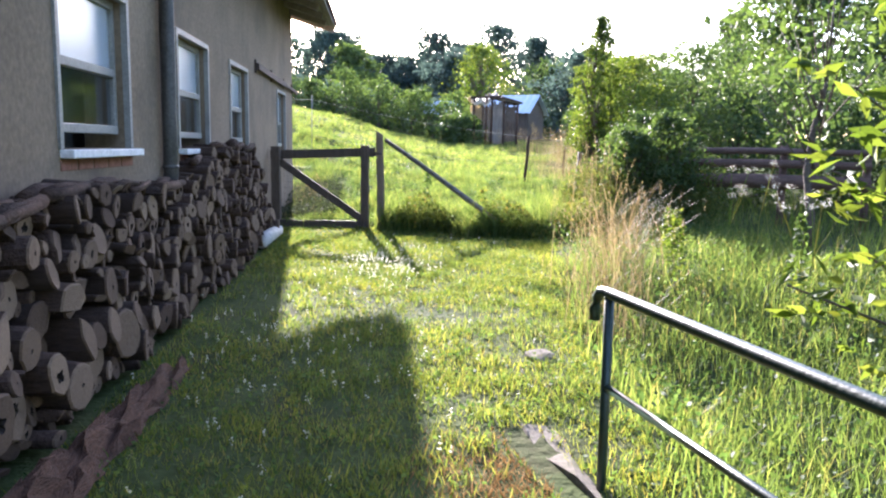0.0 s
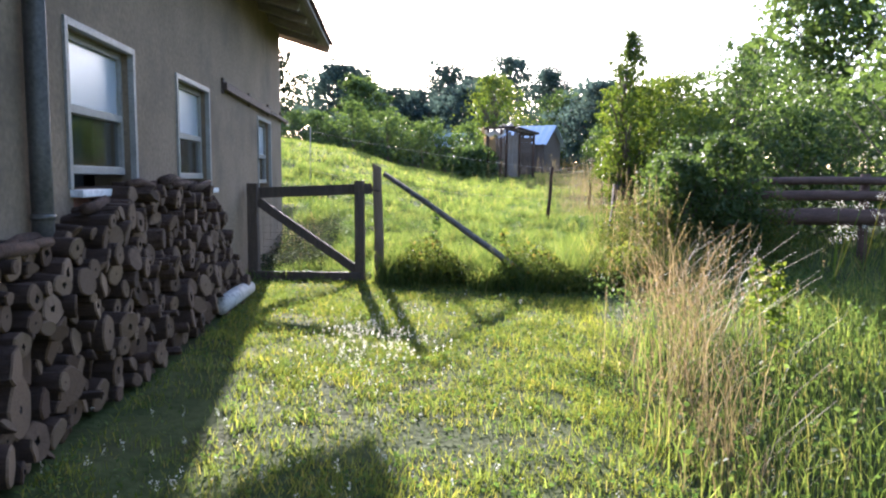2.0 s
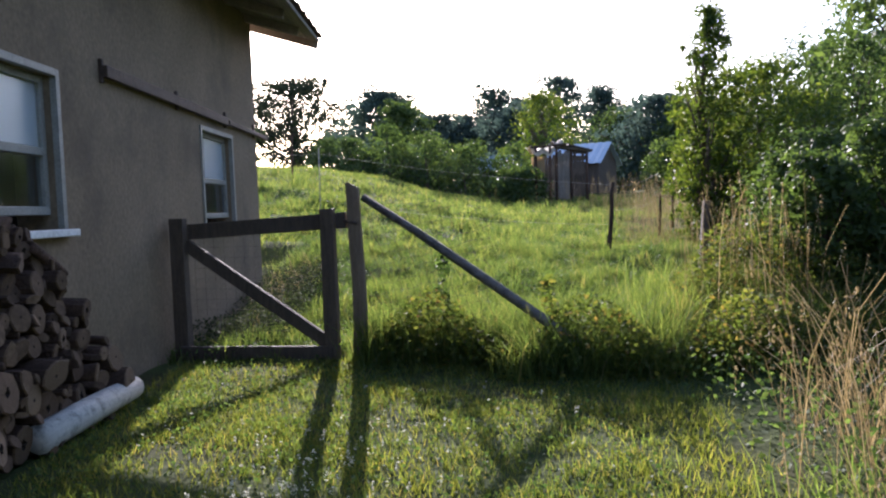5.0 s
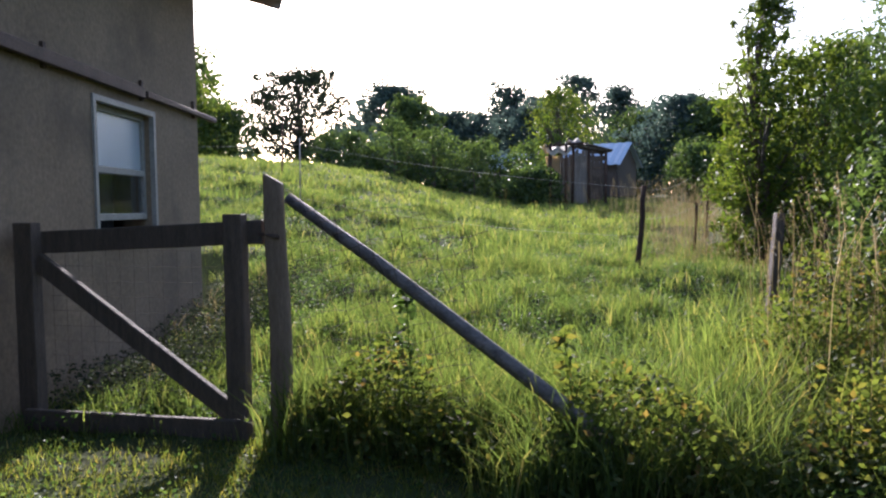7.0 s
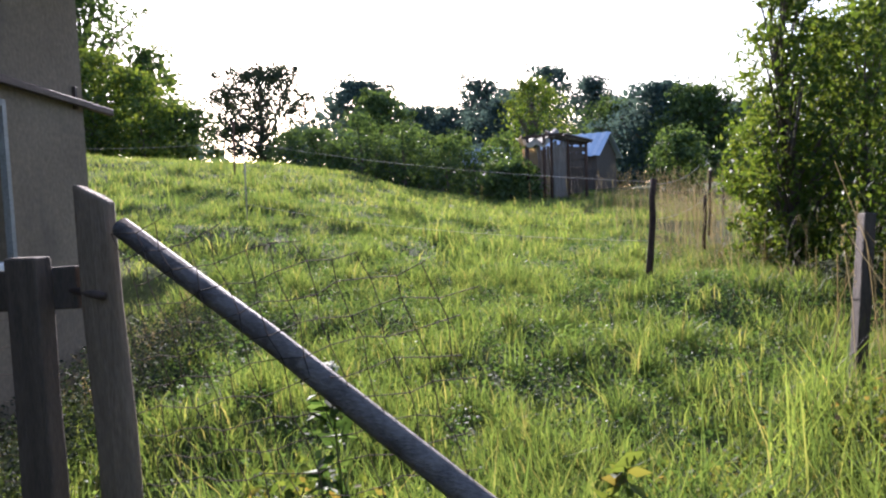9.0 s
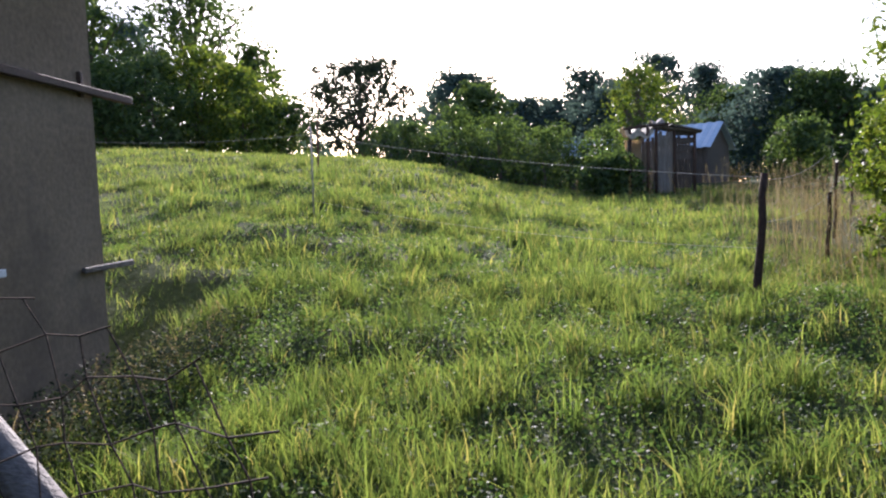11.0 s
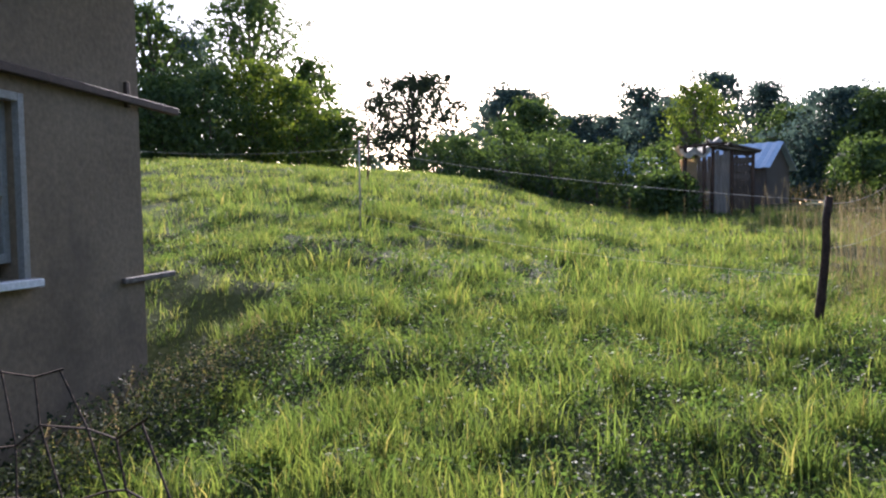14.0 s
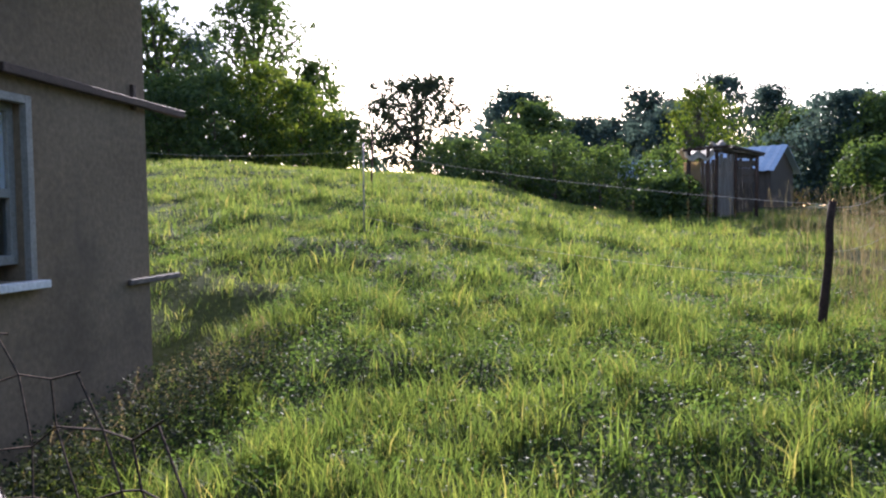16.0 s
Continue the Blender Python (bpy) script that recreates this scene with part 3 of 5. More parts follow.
# drainpipe
_dp = tube("drainpipe", [(WALL_X + 0.075, 6.28, -0.05), (WALL_X + 0.075, 6.28, 1.6), (WALL_X + 0.075, 6.28, 3.2), (WALL_X + 0.1, 6.28, 3.4), (EAVE_X - 0.05, 6.28, 3.78)], 0.062, M_PIPE, house, 14)
tagged(_dp, "dark grey round drainpipe")
for _z in (1.15, 2.9):
    tube("pipe_clip", [(WALL_X + 0.075, 6.28, _z), (WALL_X + 0.075, 6.28, _z + 0.035)], 0.069, M_PIPE, house, 14)
# iron rail on the wall, past the corner
beam("wall_rail", (WALL_X + 0.05, 11.38, 2.52), (WALL_X + 0.05, 14.76, 2.495), 0.05, 0.10, M_BEAM, house, wobble=0.03)
beam("wall_rail", (WALL_X + 0.05, 14.82, 2.495), (WALL_X + 0.05, 16.85, 2.475), 0.05, 0.06, M_BEAM, house, wobble=0.03)
for _y in (11.4, 13.1, 14.8, 16.2):
    boxes("bracket", [(WALL_X - 0.01, _y - 0.02, 2.43, WALL_X + 0.03, _y + 0.02, 2.62)], M_BEAM, house, 0.004)
# small bar at the corner
beam("corner_bar", (WALL_X + 0.03, 16.05, 1.12), (WALL_X + 0.03, 16.75, 1.13), 0.035, 0.045, M_POLE, house)

# ---- the woodpile along the wall ----
PILE_Y0, PILE_Y1 = 1.2, 10.75


def pile_top(y):
    t = 1.06 + 0.05 * math.sin(y * 1.9) + 0.29 * float(sstep(5.8, 8.6, np.array(y)))
    return t * (1 - 0.75 * float(sstep(9.7, 10.75, np.array(y))))


def log_mesh(seed, kind):
    """One log lying along x, front end at x = 0, of radius about 1 and length 0.45: bark round it, a sawn end, some with a dark heart."""
    r = random.Random(seed)
    n = 14
    if kind == "split":
        ang = [0, 0.3, 0.62, 0.95, 1.3, 1.65, 2.0, 2.35, 2.7, 3.0, 3.2, 4.0, 4.7, 5.5]
        rad = [1.0] * 11 + [0.4, 0.3, 0.45]
    else:
        ang = [2 * math.pi * i / n for i in range(n)]
        rad = [1.0] * n
    rad = [q * r.uniform(0.92, 1.07) * (1 + 0.08 * math.sin(2 * u + seed)) for q, u in zip(rad, ang)]
    v, f, mi = [], [], []
    tilt = r.uniform(-0.03, 0.03)
    for x, k in ((-0.45, 0.97), (-0.22, 1.03), (-0.012, 1.0), (0.0, 0.93)):
        for a, q in zip(ang, rad):
            v.append((x + (tilt * math.cos(a) if x > -0.1 else 0), math.cos(a) * q * k, math.sin(a) * q * k))
    for i in range(3):
        for j in range(n):
            f.append((i * n + j, i * n + (j + 1) % n, (i + 1) * n + (j + 1) % n, (i + 1) * n + j))
            mi.append(0 if i < 2 else 1)
    f.append(tuple(range(n - 1, -1, -1)))
    mi.append(1)
    base = 3 * n
    heart = r.uniform(0.26, 0.46) if kind == "hollow" else (r.uniform(0.1, 0.2) if kind == "round" else 0.0)
    if heart:
        oy, oz = r.uniform(-0.1, 0.1), r.uniform(-0.1, 0.1)
        for x, k in ((0.001, heart), (-0.05 if kind == "hollow" else -0.004, heart * 0.8)):
            for a in ang:
                v.append((x, oy + math.cos(a) * k * r.uniform(0.55, 1.25), oz + math.sin(a) * k * r.uniform(0.55, 1.25)))
        for j in range(n):
            f.append((base + j, base + (j + 1) % n, base + n + (j + 1) % n, base + n + j))
            mi.append(1)
        for j in range(n):
            f.append((base + n + j, base + n + (j + 1) % n, base + 2 * n + (j + 1) % n, base + 2 * n + j))
            mi.append(2)
        f.append(tuple(base + 2 * n + j for j in range(n)))
        mi.append(2)
    else:
        f.append(tuple(base + j for j in range(n)))
        mi.append(1)
    me = bpy.data.meshes.new("log")
    me.from_pydata(v, [], f)
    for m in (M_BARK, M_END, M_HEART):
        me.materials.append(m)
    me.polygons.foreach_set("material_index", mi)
    return me


def woodpile():
    r = random.Random(5)
    g = np.random.default_rng(5)
    kinds = ["hollow", "round", "split", "round", "split", "hollow", "split", "plain", "hollow", "round"]
    meshes = [log_mesh(40 + i, k) for i, k in enumerate(kinds)]
    placed = []          # y, z, radius
    grid = {}

    def free(y, z, q):
        for a in range(int(y * 4) - 1, int(y * 4) + 2):
            for b in range(int(z * 4) - 1, int(z * 4) + 2):
                for oy, oz, oq in grid.get((a, b), ()):
                    if (oy - y) ** 2 + (oz - z) ** 2 < (0.93 * (q + oq)) ** 2:
                        return False
        return True
    for q, tries in ((0.13, 230), (0.1, 600), (0.078, 1800), (0.06, 4500), (0.047, 9000), (0.036, 14000), (0.026, 3500)):
        for _ in range(tries):
            y = r.uniform(PILE_Y0, PILE_Y1)
            top = pile_top(y)
            qq = q * r.uniform(0.88, 1.1)
            z = r.uniform(-0.02 + qq, top - qq * 0.4)
            if q > 0.09 and (z > 0.55 + 0.15 * (y < 5) or (y > 6.0 and q > 0.12)):
                continue
            if free(y, z, qq):
                placed.append((y, z, qq))
                grid.setdefault((int(y * 4), int(z * 4)), []).append((y, z, qq))
    pile = tagged(new("woodpile"), "long stack of sawn firewood logs against the plastered wall", "woodpile")
    near = sorted(placed, key=lambda p: (abs(p[0] - 5.2) > 1.75, -p[2]))
    verts, faces, mats = [], [], []
    for k, (y, z, q) in enumerate(near):
        front = -0.60 - 0.09 * z + r.uniform(-0.12, 0.03) + (0.03 if q > 0.09 else 0)
        me = meshes[r.randrange(len(meshes))] if q > 0.04 else meshes[r.choice((2, 3, 7, 6))]
        m = Matrix.Translation((front, y, z)) @ Euler((r.uniform(0, 6.28), r.uniform(-0.09, 0.09), r.uniform(-0.16, 0.16))).to_matrix().to_4x4() @ Matrix.Diagonal((0.86, q * 1.03, q * 1.03 * r.uniform(0.85, 1.1), 1))
        if k < 300:
            ob = new("log", me)
            ob.parent = pile
            ob.matrix_local = m
        else:
            b = len(verts)
            verts += [m @ v.co for v in me.vertices]
            for p in me.polygons:
                faces.append(tuple(i + b for i in p.vertices))
                mats.append(p.material_index)
    rest = mesh_object("logs", verts, faces, [M_BARK, M_END, M_HEART], pile)
    rest.data.polygons.foreach_set("material_index", mats)
    tagged(rest, kind="stuff")
    # rough billets and branches lying along the top
    for k in range(46):
        y = r.uniform(2.0, 10.0)
        L = r.uniform(0.25, 0.7)
        q = r.uniform(0.02, 0.045)
        zt = pile_top(y) + r.uniform(-0.04, 0.03)
        x = r.uniform(-0.95, -0.72)
        a = r.uniform(-0.6, 0.6)
        p0 = Vector((x, y - L / 2, zt))
        p1 = Vector((x + math.sin(a) * 0.1, y + L / 2, pile_top(min(y + L / 2, 10.7)) + r.uniform(0, 0.05)))
        tube("billet", [p0, p0.lerp(p1, 0.5) + Vector((0, 0, r.uniform(-0.02, 0.03))), p1], [q, q * r.uniform(0.8, 1.1), q * 0.8], M_BARK, pile, 7, 0.12)


woodpile()
# pale birch log on the grass
_b = tube("birch_log", [(-0.66, 9.55, 0.10), (-0.64, 10.1, 0.115), (-0.60, 10.75, 0.125)], [0.085, 0.09, 0.08], M_BIRCH, None, 12, 0.05)
tagged(_b, "pale birch log lying on the grass", "log")
_b = tube("round_log", [(-0.78, 10.35, 0.17), (-0.80, 10.85, 0.17)], [0.10, 0.10], M_BARK, None, 10, 0.08)
tagged(_b, "short dark log at the pile's end", "log")


def bark_slab():
    """A rotten slab of bark, curved across, ragged at its ends."""
    r = random.Random(3)
    v, f = [], []
    nl, nw = 22, 9
    for i in range(nl + 1):
        t = i / nl
        y = 2.2 + 2.0 * t
        cx = -0.45 + 0.06 * t
        wid = 0.17 * (1 - 0.55 * t) * (0.8 + 0.35 * r.random())
        for j in range(nw + 1):
            s = j / nw * 2 - 1
            v.append((cx + s * wid, y + r.uniform(-0.06, 0.06) + 0.12 * s * (t > 0.9), -0.05 + 0.15 * (1 - s * s) * (1 - 0.5 * t) * (0.7 + 0.5 * math.sin(t * 13 + s * 3) ** 2) + r.uniform(-0.03, 0.035)))
    for i in range(nl):
        for j in range(nw):
            q = i * (nw + 1) + j
            f.append((q, q + 1, q + nw + 2, q + nw + 1))
    ob = mesh_object("bark_slab", v, f, M_ROT)
    md = ob.modifiers.new("thickness", "SOLIDIFY")
    md.thickness = 0.035
    tagged(ob, "rotten reddish-brown slab of bark lying on grass", "bark")


bark_slab()

# ---- gate and fence ----
G1, G2, G3 = Vector((-0.86, 12.58, 0)), Vector((0.635, 12.19, 0)), Vector((0.885, 12.20, 0))
gate = tagged(new("gate"), "dark weathered wooden field gate with one brace, shut", "gate")
_d = (G2 - G1).normalized()
_n = Vector((-_d.y, _d.x, 0))
beam("stile", G1 + Vector((0, 0, -0.12)), G1 + Vector((0, 0, 1.33)), 0.15, 0.09, M_GATE, gate, up=_n, wobble=0.03)
beam("stile", G2 + Vector((0, 0, -0.12)), G2 + Vector((0, 0, 1.37)), 0.13, 0.08, M_GATE, gate, up=_n, wobble=0.03)
beam("top_rail", G1 - _d * 0.12 + _n * 0.07 + Vector((0, 0, 1.19)), G2 + _d * 0.16 + _n * 0.06 + Vector((0, 0, 1.26)), 0.05, 0.145, M_GATE, gate, wobble=0.02)
beam("bottom_rail", G1 - _n * 0.065 + Vector((0, 0, 0.045)), G2 + _d * 0.02 - _n * 0.06 + Vector((0, 0, 0.065)), 0.05, 0.13, M_GATE, gate, wobble=0.02)
beam("brace", G1 + _d * 0.07 + _n * 0.01 + Vector((0, 0, 1.08)), G2 - _d * 0.05 + _n * 0.0 + Vector((0, 0, 0.15)), 0.05, 0.12, M_GATE, gate, wobble=0.02)
tube("latch", [G2 + _d * 0.14 + Vector((0, 0.05, 1.25)), G2 + _d * 0.28 + Vector((0, 0.02, 1.23))], 0.015, M_BEAM, gate, 8)
_l = []
for _k in range(13):
    _p = G1 + _d * (0.1 + 0.107 * _k) + _n * 0.1
    _l.append([_p + Vector((0, 0, 0.12)), _p + Vector((0, 0, 1.15))])
for _k in range(11):
    _z = Vector((0, 0, 0.14 + 0.1 * _k))
    _l.append([G1 + _d * 0.08 + _n * 0.1 + _z, G2 - _d * 0.06 + _n * 0.1 + _z])
tagged(wires("wire_mesh", _l, 0.0011, M_WIRE, gate), "fine rusty wire netting")

hinge_post = tagged(new("wall_post"), "dark post fixed beside the plastered wall", "post")
beam("timber", (-0.97, 12.64, -0.05), (-0.97, 12.64, 1.2), 0.05, 0.09, M_GATE, hinge_post)


def gate_post():
    """A thick cleft post with a slanting top."""
    r = random.Random(9)
    prof = [(-0.062, -0.035), (0.0, -0.045), (0.056, -0.032), (0.06, 0.025), (0.02, 0.05), (-0.05, 0.035)]
    v, f = [], []
    n = len(prof)
    for i in range(10):
        z = -0.1 + 1.68 * i / 9
        ox = 0.012 * math.sin(z * 3.1)
        for px, py in prof:
            zz = z + (0.05 * -px / 0.09 if i == 9 else 0)
            v.append((G3.x + px * (1.12 - 0.12 * i / 9) * r.uniform(0.97, 1.03) + ox, G3.y + py, zz))
    for i in range(9):
        for j in range(n):
            f.append((i * n + j, i * n + (j + 1) % n, (i + 1) * n + (j + 1) % n, (i + 1) * n + j))
    f.append(tuple(9 * n + j for j in range(n)))
    ob = mesh_object("gate_post", v, f, M_POST)
    md = ob.modifiers.new("bevel", "BEVEL")
    md.width, md.segments = 0.012, 2
    tagged(ob, "thick brown weathered gate post with slanting top", "post")


gate_post()
_b = tube("strut_pole", [(0.97, 12.16, 1.46), (1.5, 11.92, 1.10), (2.0, 11.69, 0.74), (2.5, 11.46, 0.38), (2.95, 11.26, 0.03)], [0.034, 0.038, 0.041, 0.044, 0.046], M_POLE, None, 12, 0.05)
tagged(_b, "grey barked pole leaning against the gate post", "pole")


def sagging_mesh():
    """Square wire netting, slumped askew below the gate post, with cut wire ends along its loose upper edge."""
    lines, r = [], random.Random(4)
    c, sn, step = math.cos(radians(17)), math.sin(radians(17)), 0.085

    def at(i, j):
        u, w = i * step, j * step
        x = u * c + w * sn
        z = 0.05 + u * sn * 0.8 - w * c + 1.3
        s = x / 1.75
        top = 1.42 - 0.36 * max(s, 0) ** 1.6 - 0.14 * max(0, s - 0.85) / 0.15
        inside = -0.02 <= s <= 0.62 and 0.08 <= z <= top + 0.06
        t = min(max((z - 0.12) / (top - 0.12), 0), 1)
        k = 0.012 * math.sin(i * 2.3 + j * 1.7)
        return inside, Vector((1.0 + x + 0.05 * t * s + k, 12.12 - 0.72 * s + 0.05 * math.sin(s * 9 + t * 4) - 0.18 * t * t * s, z + 0.012 * math.sin(i * 1.9 - j * 2.6)))

    for rows in ([[at(i, j) for j in range(-12, 26)] for i in range(-12, 30)], [[at(i, j) for i in range(-12, 30)] for j in range(-12, 26)]):
        for row in rows:
            run = []
            for k, (ok, p) in enumerate(row):
                if ok:
                    run.append(p)
                if (not ok or k == len(row) - 1) and run:
                    if len(run) > 1:
                        tail = (run[-1] - run[-2]) * r.uniform(0.05, 0.5)
                        lines.append(run + [run[-1] + tail])
                    run = []
    tagged(wires("wire_netting", lines, 0.0019, M_WIRE), "rusty sagging square wire netting with loose ends", "netting")


sagging_mesh()


def stake(name, a, b, w, material, label, parent=None):
    a, b = Vector(a), Vector(b)
    r = random.Random(int(a.x * 100))
    pts = [a.lerp(b, i / 6) + Vector((r.uniform(-1, 1), r.uniform(-1, 1), 0)) * w * 0.35 * (0 < i < 6) for i in range(7)]
    ob = tube(name, pts, [w * (1.05 - 0.15 * i / 6) for i in range(7)], material, parent, 7, 0.12)
    if parent is None:
        tagged(ob, label, "stake")
    return ob


stake("stake", (4.42, 18.25, float(gz(4.4, 18.25)) - 0.1), (4.55, 18.32, 1.66), 0.038, M_BARK, "crooked dark wooden fence stake in the meadow")
beam("fence_post", (4.74, 14.5, 0.1), (4.86, 14.56, 1.3), 0.075, 0.10, M_GATE, None, up=(0, 1, 0), wobble=0.05)
tagged(bpy.data.objects["fence_post"], "squared leaning fence post in tall grass", "post")
_e = tube("fence_rod", [(-1.12, 22.5, float(gz(-1.12, 22.5)) - 0.05), (-1.1, 22.5, 2.78)], 0.013, M_TAPE, None, 6)
tagged(_e, "thin pale electric fence rod in the grass", "post")
for _x, _y, _h in ((-6.5, 24.5, 1.3), (-12.0, 26.0, 1.3), (-3.2, 30.0, 1.5), (7.2, 24.0, 1.3), (8.6, 27.0, 1.3), (6.1, 21.2, 0.95)):
    stake("stake", (_x, _y, float(gz(_x, _y)) - 0.1), (_x + 0.05, _y, float(gz(_x, _y)) + _h), 0.028, M_BARK, "thin weathered fence stake in long grass")


electric_fence = tagged(new("electric_fence"), "pale electric fence cords strung across the meadow", "fence")


def cord(pts, sag, rad=0.0026):
    out = []
    for a, b in zip(pts, pts[1:]):
        a, b = Vector(a), Vector(b)
        for i in range(12):
            t = i / 12
            out.append(a.lerp(b, t) - Vector((0, 0, sag * 4 * t * (1 - t))))
    out.append(Vector(pts[-1]))
    wires("cord", [out], rad, M_TAPE, electric_fence)


cord([(-12.0, 26.0, 3.4), (-6.5, 24.5, 3.0), (-1.1, 22.5, 2.66), (4.55, 18.32, 1.62)], 0.09)
cord([(-1.1, 22.5, 1.62), (4.5, 18.3, 0.95)], 0.12)
cord([(4.55, 18.32, 1.6), (6.1, 21.2, 1.9), (7.2, 24.0, 2.1)], 0.08)
cord([(4.52, 18.3, 1.2), (6.1, 21.2, 1.35), (7.2, 24.0, 1.6)], 0.06)

# ---- the handrail at the ditch ----
handrail = tagged(new("handrail"), "dark green tubular steel handrail beside the ditch", "handrail")
_o, _u = Vector((1.82, 2.52, 0)), Vector((0.166, -0.986, 0))


def on_rail(s, z):
    return _o + _u * s + Vector((0, 0, z))


_pts = [on_rail(-0.10, 0.65), on_rail(-0.10, 0.705), on_rail(-0.085, 0.75), on_rail(-0.05, 0.782), on_rail(0.0, 0.79)]
tube("top_tube", _pts + [on_rail(s, 0.79) for s in (0.5, 1.5, 2.6)], 0.024, M_RAIL, handrail, 14)
tube("post", [on_rail(0.03, -0.45), on_rail(0.03, 0.775)], 0.021, M_RAIL, handrail, 12)
tube("post", [on_rail(1.75, -0.45), on_rail(1.75, 0.775)], 0.021, M_RAIL, handrail, 12)
tube("mid_tube", [on_rail(0.05, 0.39), on_rail(1.0, 0.39), on_rail(2.6, 0.39)], 0.0165, M_RAIL, handrail, 12)


def kerb():
    v, f = [], []
    r = random.Random(2)
    for i in range(14):
        y = 3.25 - 0.35 * i
        x = 1.68 + 0.166 * (3.05 - y)
        for px, pz in ((-0.05, -0.5), (0.11, -0.5), (0.11, -0.075), (0.08, -0.05), (-0.03, -0.05), (-0.05, -0.06)):
            v.append((x + px + r.uniform(-0.03, 0.03), y, pz + r.uniform(-0.03, 0.02)))
    for i in range(13):
        for j in range(6):
            f.append((i * 6 + j, i * 6 + (j + 1) % 6, i * 6 + 6 + (j + 1) % 6, i * 6 + 6 + j))
    f += [tuple(range(5, -1, -1)), tuple(13 * 6 + j for j in range(6))]
    tagged(mesh_object("kerb", v, f, M_CONC), "mossy worn concrete kerb at the ditch", kind="structure")


kerb()


def stone(x, y, s, label):
    bm = bmesh.new()
    bmesh.ops.create_icosphere(bm, subdivisions=3, radius=1)
    r = random.Random(int(x * 50 + y * 70))
    off = Vector((r.random() * 9, r.random() * 9, 0))
    for v in bm.verts:
        k = 1 + 0.3 * noise.noise(v.co * 1.4 + off)
        v.co = Vector((v.co.x * s * k, v.co.y * s * 1.3 * k, v.co.z * s * 0.4 * k))
    me = bpy.data.meshes.new("stone")
    bm.to_mesh(me)
    bm.free()
    me.materials.append(M_CONC)
    ob = new("stone", me)
    ob.location = (x, y, float(gz(x, y)) + s * 0.02)
    tagged(ob, label, "stone")


stone(2.0, 4.55, 0.11, "flat pale stone sunk in the grass")

# ---- log rails across the rough ground ----
rails = tagged(new("rail_fence"), "low fence of thick dark logs behind weeds", "fence")
for _z, _q in ((0.82, 0.125), (1.14, 0.075), (1.36, 0.055)):
    tube("rail", [(6.0, 13.3, _z), (7.6, 12.8, _z + 0.02), (9.4, 12.2, _z)], [_q, _q * 1.05, _q * 0.95], M_LOGRAIL, rails, 9, 0.08)
for _x, _y in ((6.1, 13.35), (8.1, 12.75), (9.4, 12.3)):
    tube("post", [(_x, _y, -0.2), (_x, _y, 1.48)], 0.07, M_LOGRAIL, rails, 8, 0.08)

# ---- sheds ----
open_shed = tagged(new("open_shed"), "ramshackle open field shelter of posts and sheeting", "shed")


def at_shed(dx, dy, dz):
    return (6.72 + dx * 0.6, 40.0 + dy, float(gz(6.8, 40.0)) + dz * 0.86)


for _dx, _dy in ((-1.9, -1.7), (-1.7, -0.4), (-0.9, -1.8), (-0.3, -1.2), (0.75, -1.2), (1.9, -1.2)):
    tube("post", [at_shed(_dx, _dy, -0.2), at_shed(_dx + 0.06, _dy, 2.62 - 0.05 * _dx)], 0.06, M_BARK, open_shed, 7, 0.1)
# back boards; those on the right are coloured dark for the bay's shaded inside
for _k in range(20):
    _x0 = -1.7 + 0.2 * _k
    boxes("board", [(*at_shed(_x0, 0.6, -0.1), *at_shed(_x0 + 0.185, 0.63, 2.3 + 0.1 * math.sin(_k * 1.7)))], M_SHEDWALL if _k < 11 else M_GATE, open_shed)
for _k in range(5):
    _x0 = -0.25 + 0.2 * _k
    boxes("board", [(*at_shed(_x0, -1.12, -0.1), *at_shed(_x0 + 0.185, -1.09, 2.4 + 0.1 * math.sin(_k * 2.2)))], M_SHEDWALL, open_shed)
for _k in range(4):
    boxes("board", [(*at_shed(0.8, -1.13, 1.3 + 0.32 * _k), *at_shed(1.9, -1.1, 1.52 + 0.32 * _k))], M_GATE, open_shed)


def crumpled(name, x0, x1, y0, y1, z, drop, material, seed):
    """A slack sheet thrown over the frame, its rim hanging in folds."""
    v, f, nu, nv = [], [], 14, 8
    off = Vector((seed * 3.1, 0, 0))
    for i in range(nu + 1):
        for j in range(nv + 1):
            a, b = i / nu, j / nv
            p = Vector(at_shed(x0 + (x1 - x0) * a, y0 + (y1 - y0) * b, z))
            p.z += 0.22 * noise.noise(p * 1.7 + off) - drop * max(0.0, 1 - b * 5) - 0.15 * math.sin(a * math.pi * 2) ** 2
            v.append(p + Vector((0, 0.12 * noise.noise(p * 2.3 + off), 0)))
    for i in range(nu):
        for j in range(nv):
            k = i * (nv + 1) + j
            f.append((k, k + nv + 1, k + nv + 2, k + 1))
    ob = mesh_object(name, v, f, material, open_shed)
    ob.modifiers.new("thickness", "SOLIDIFY").thickness = 0.02


crumpled("canopy", -2.15, -0.55, -2.0, 0.6, 2.76, 0.4, M_SHEET, 1)
crumpled("canopy", -0.5, 0.7, -1.6, 0.7, 2.88, 0.1, M_SHEDWALL, 2)
boxes("sheet", [(*at_shed(-1.75, 0.5, 0.7), *at_shed(-0.75, 0.53, 2.3))], M_SHEET, open_shed)
beam("roof", at_shed(0.5, -0.4, 2.72), at_shed(2.3, -0.4, 2.38), 2.2, 0.07, M_GATE, open_shed, wobble=0.02)
tube("purlin", [at_shed(-2.2, -1.7, 2.6), at_shed(0.4, -1.7, 2.72)], 0.05, M_BARK, open_shed, 6, 0.1)
tube("purlin", [at_shed(-0.4, -1.3, 2.68), at_shed(2.3, -1.3, 2.36)], 0.05, M_SHEDWALL, open_shed, 6, 0.1)


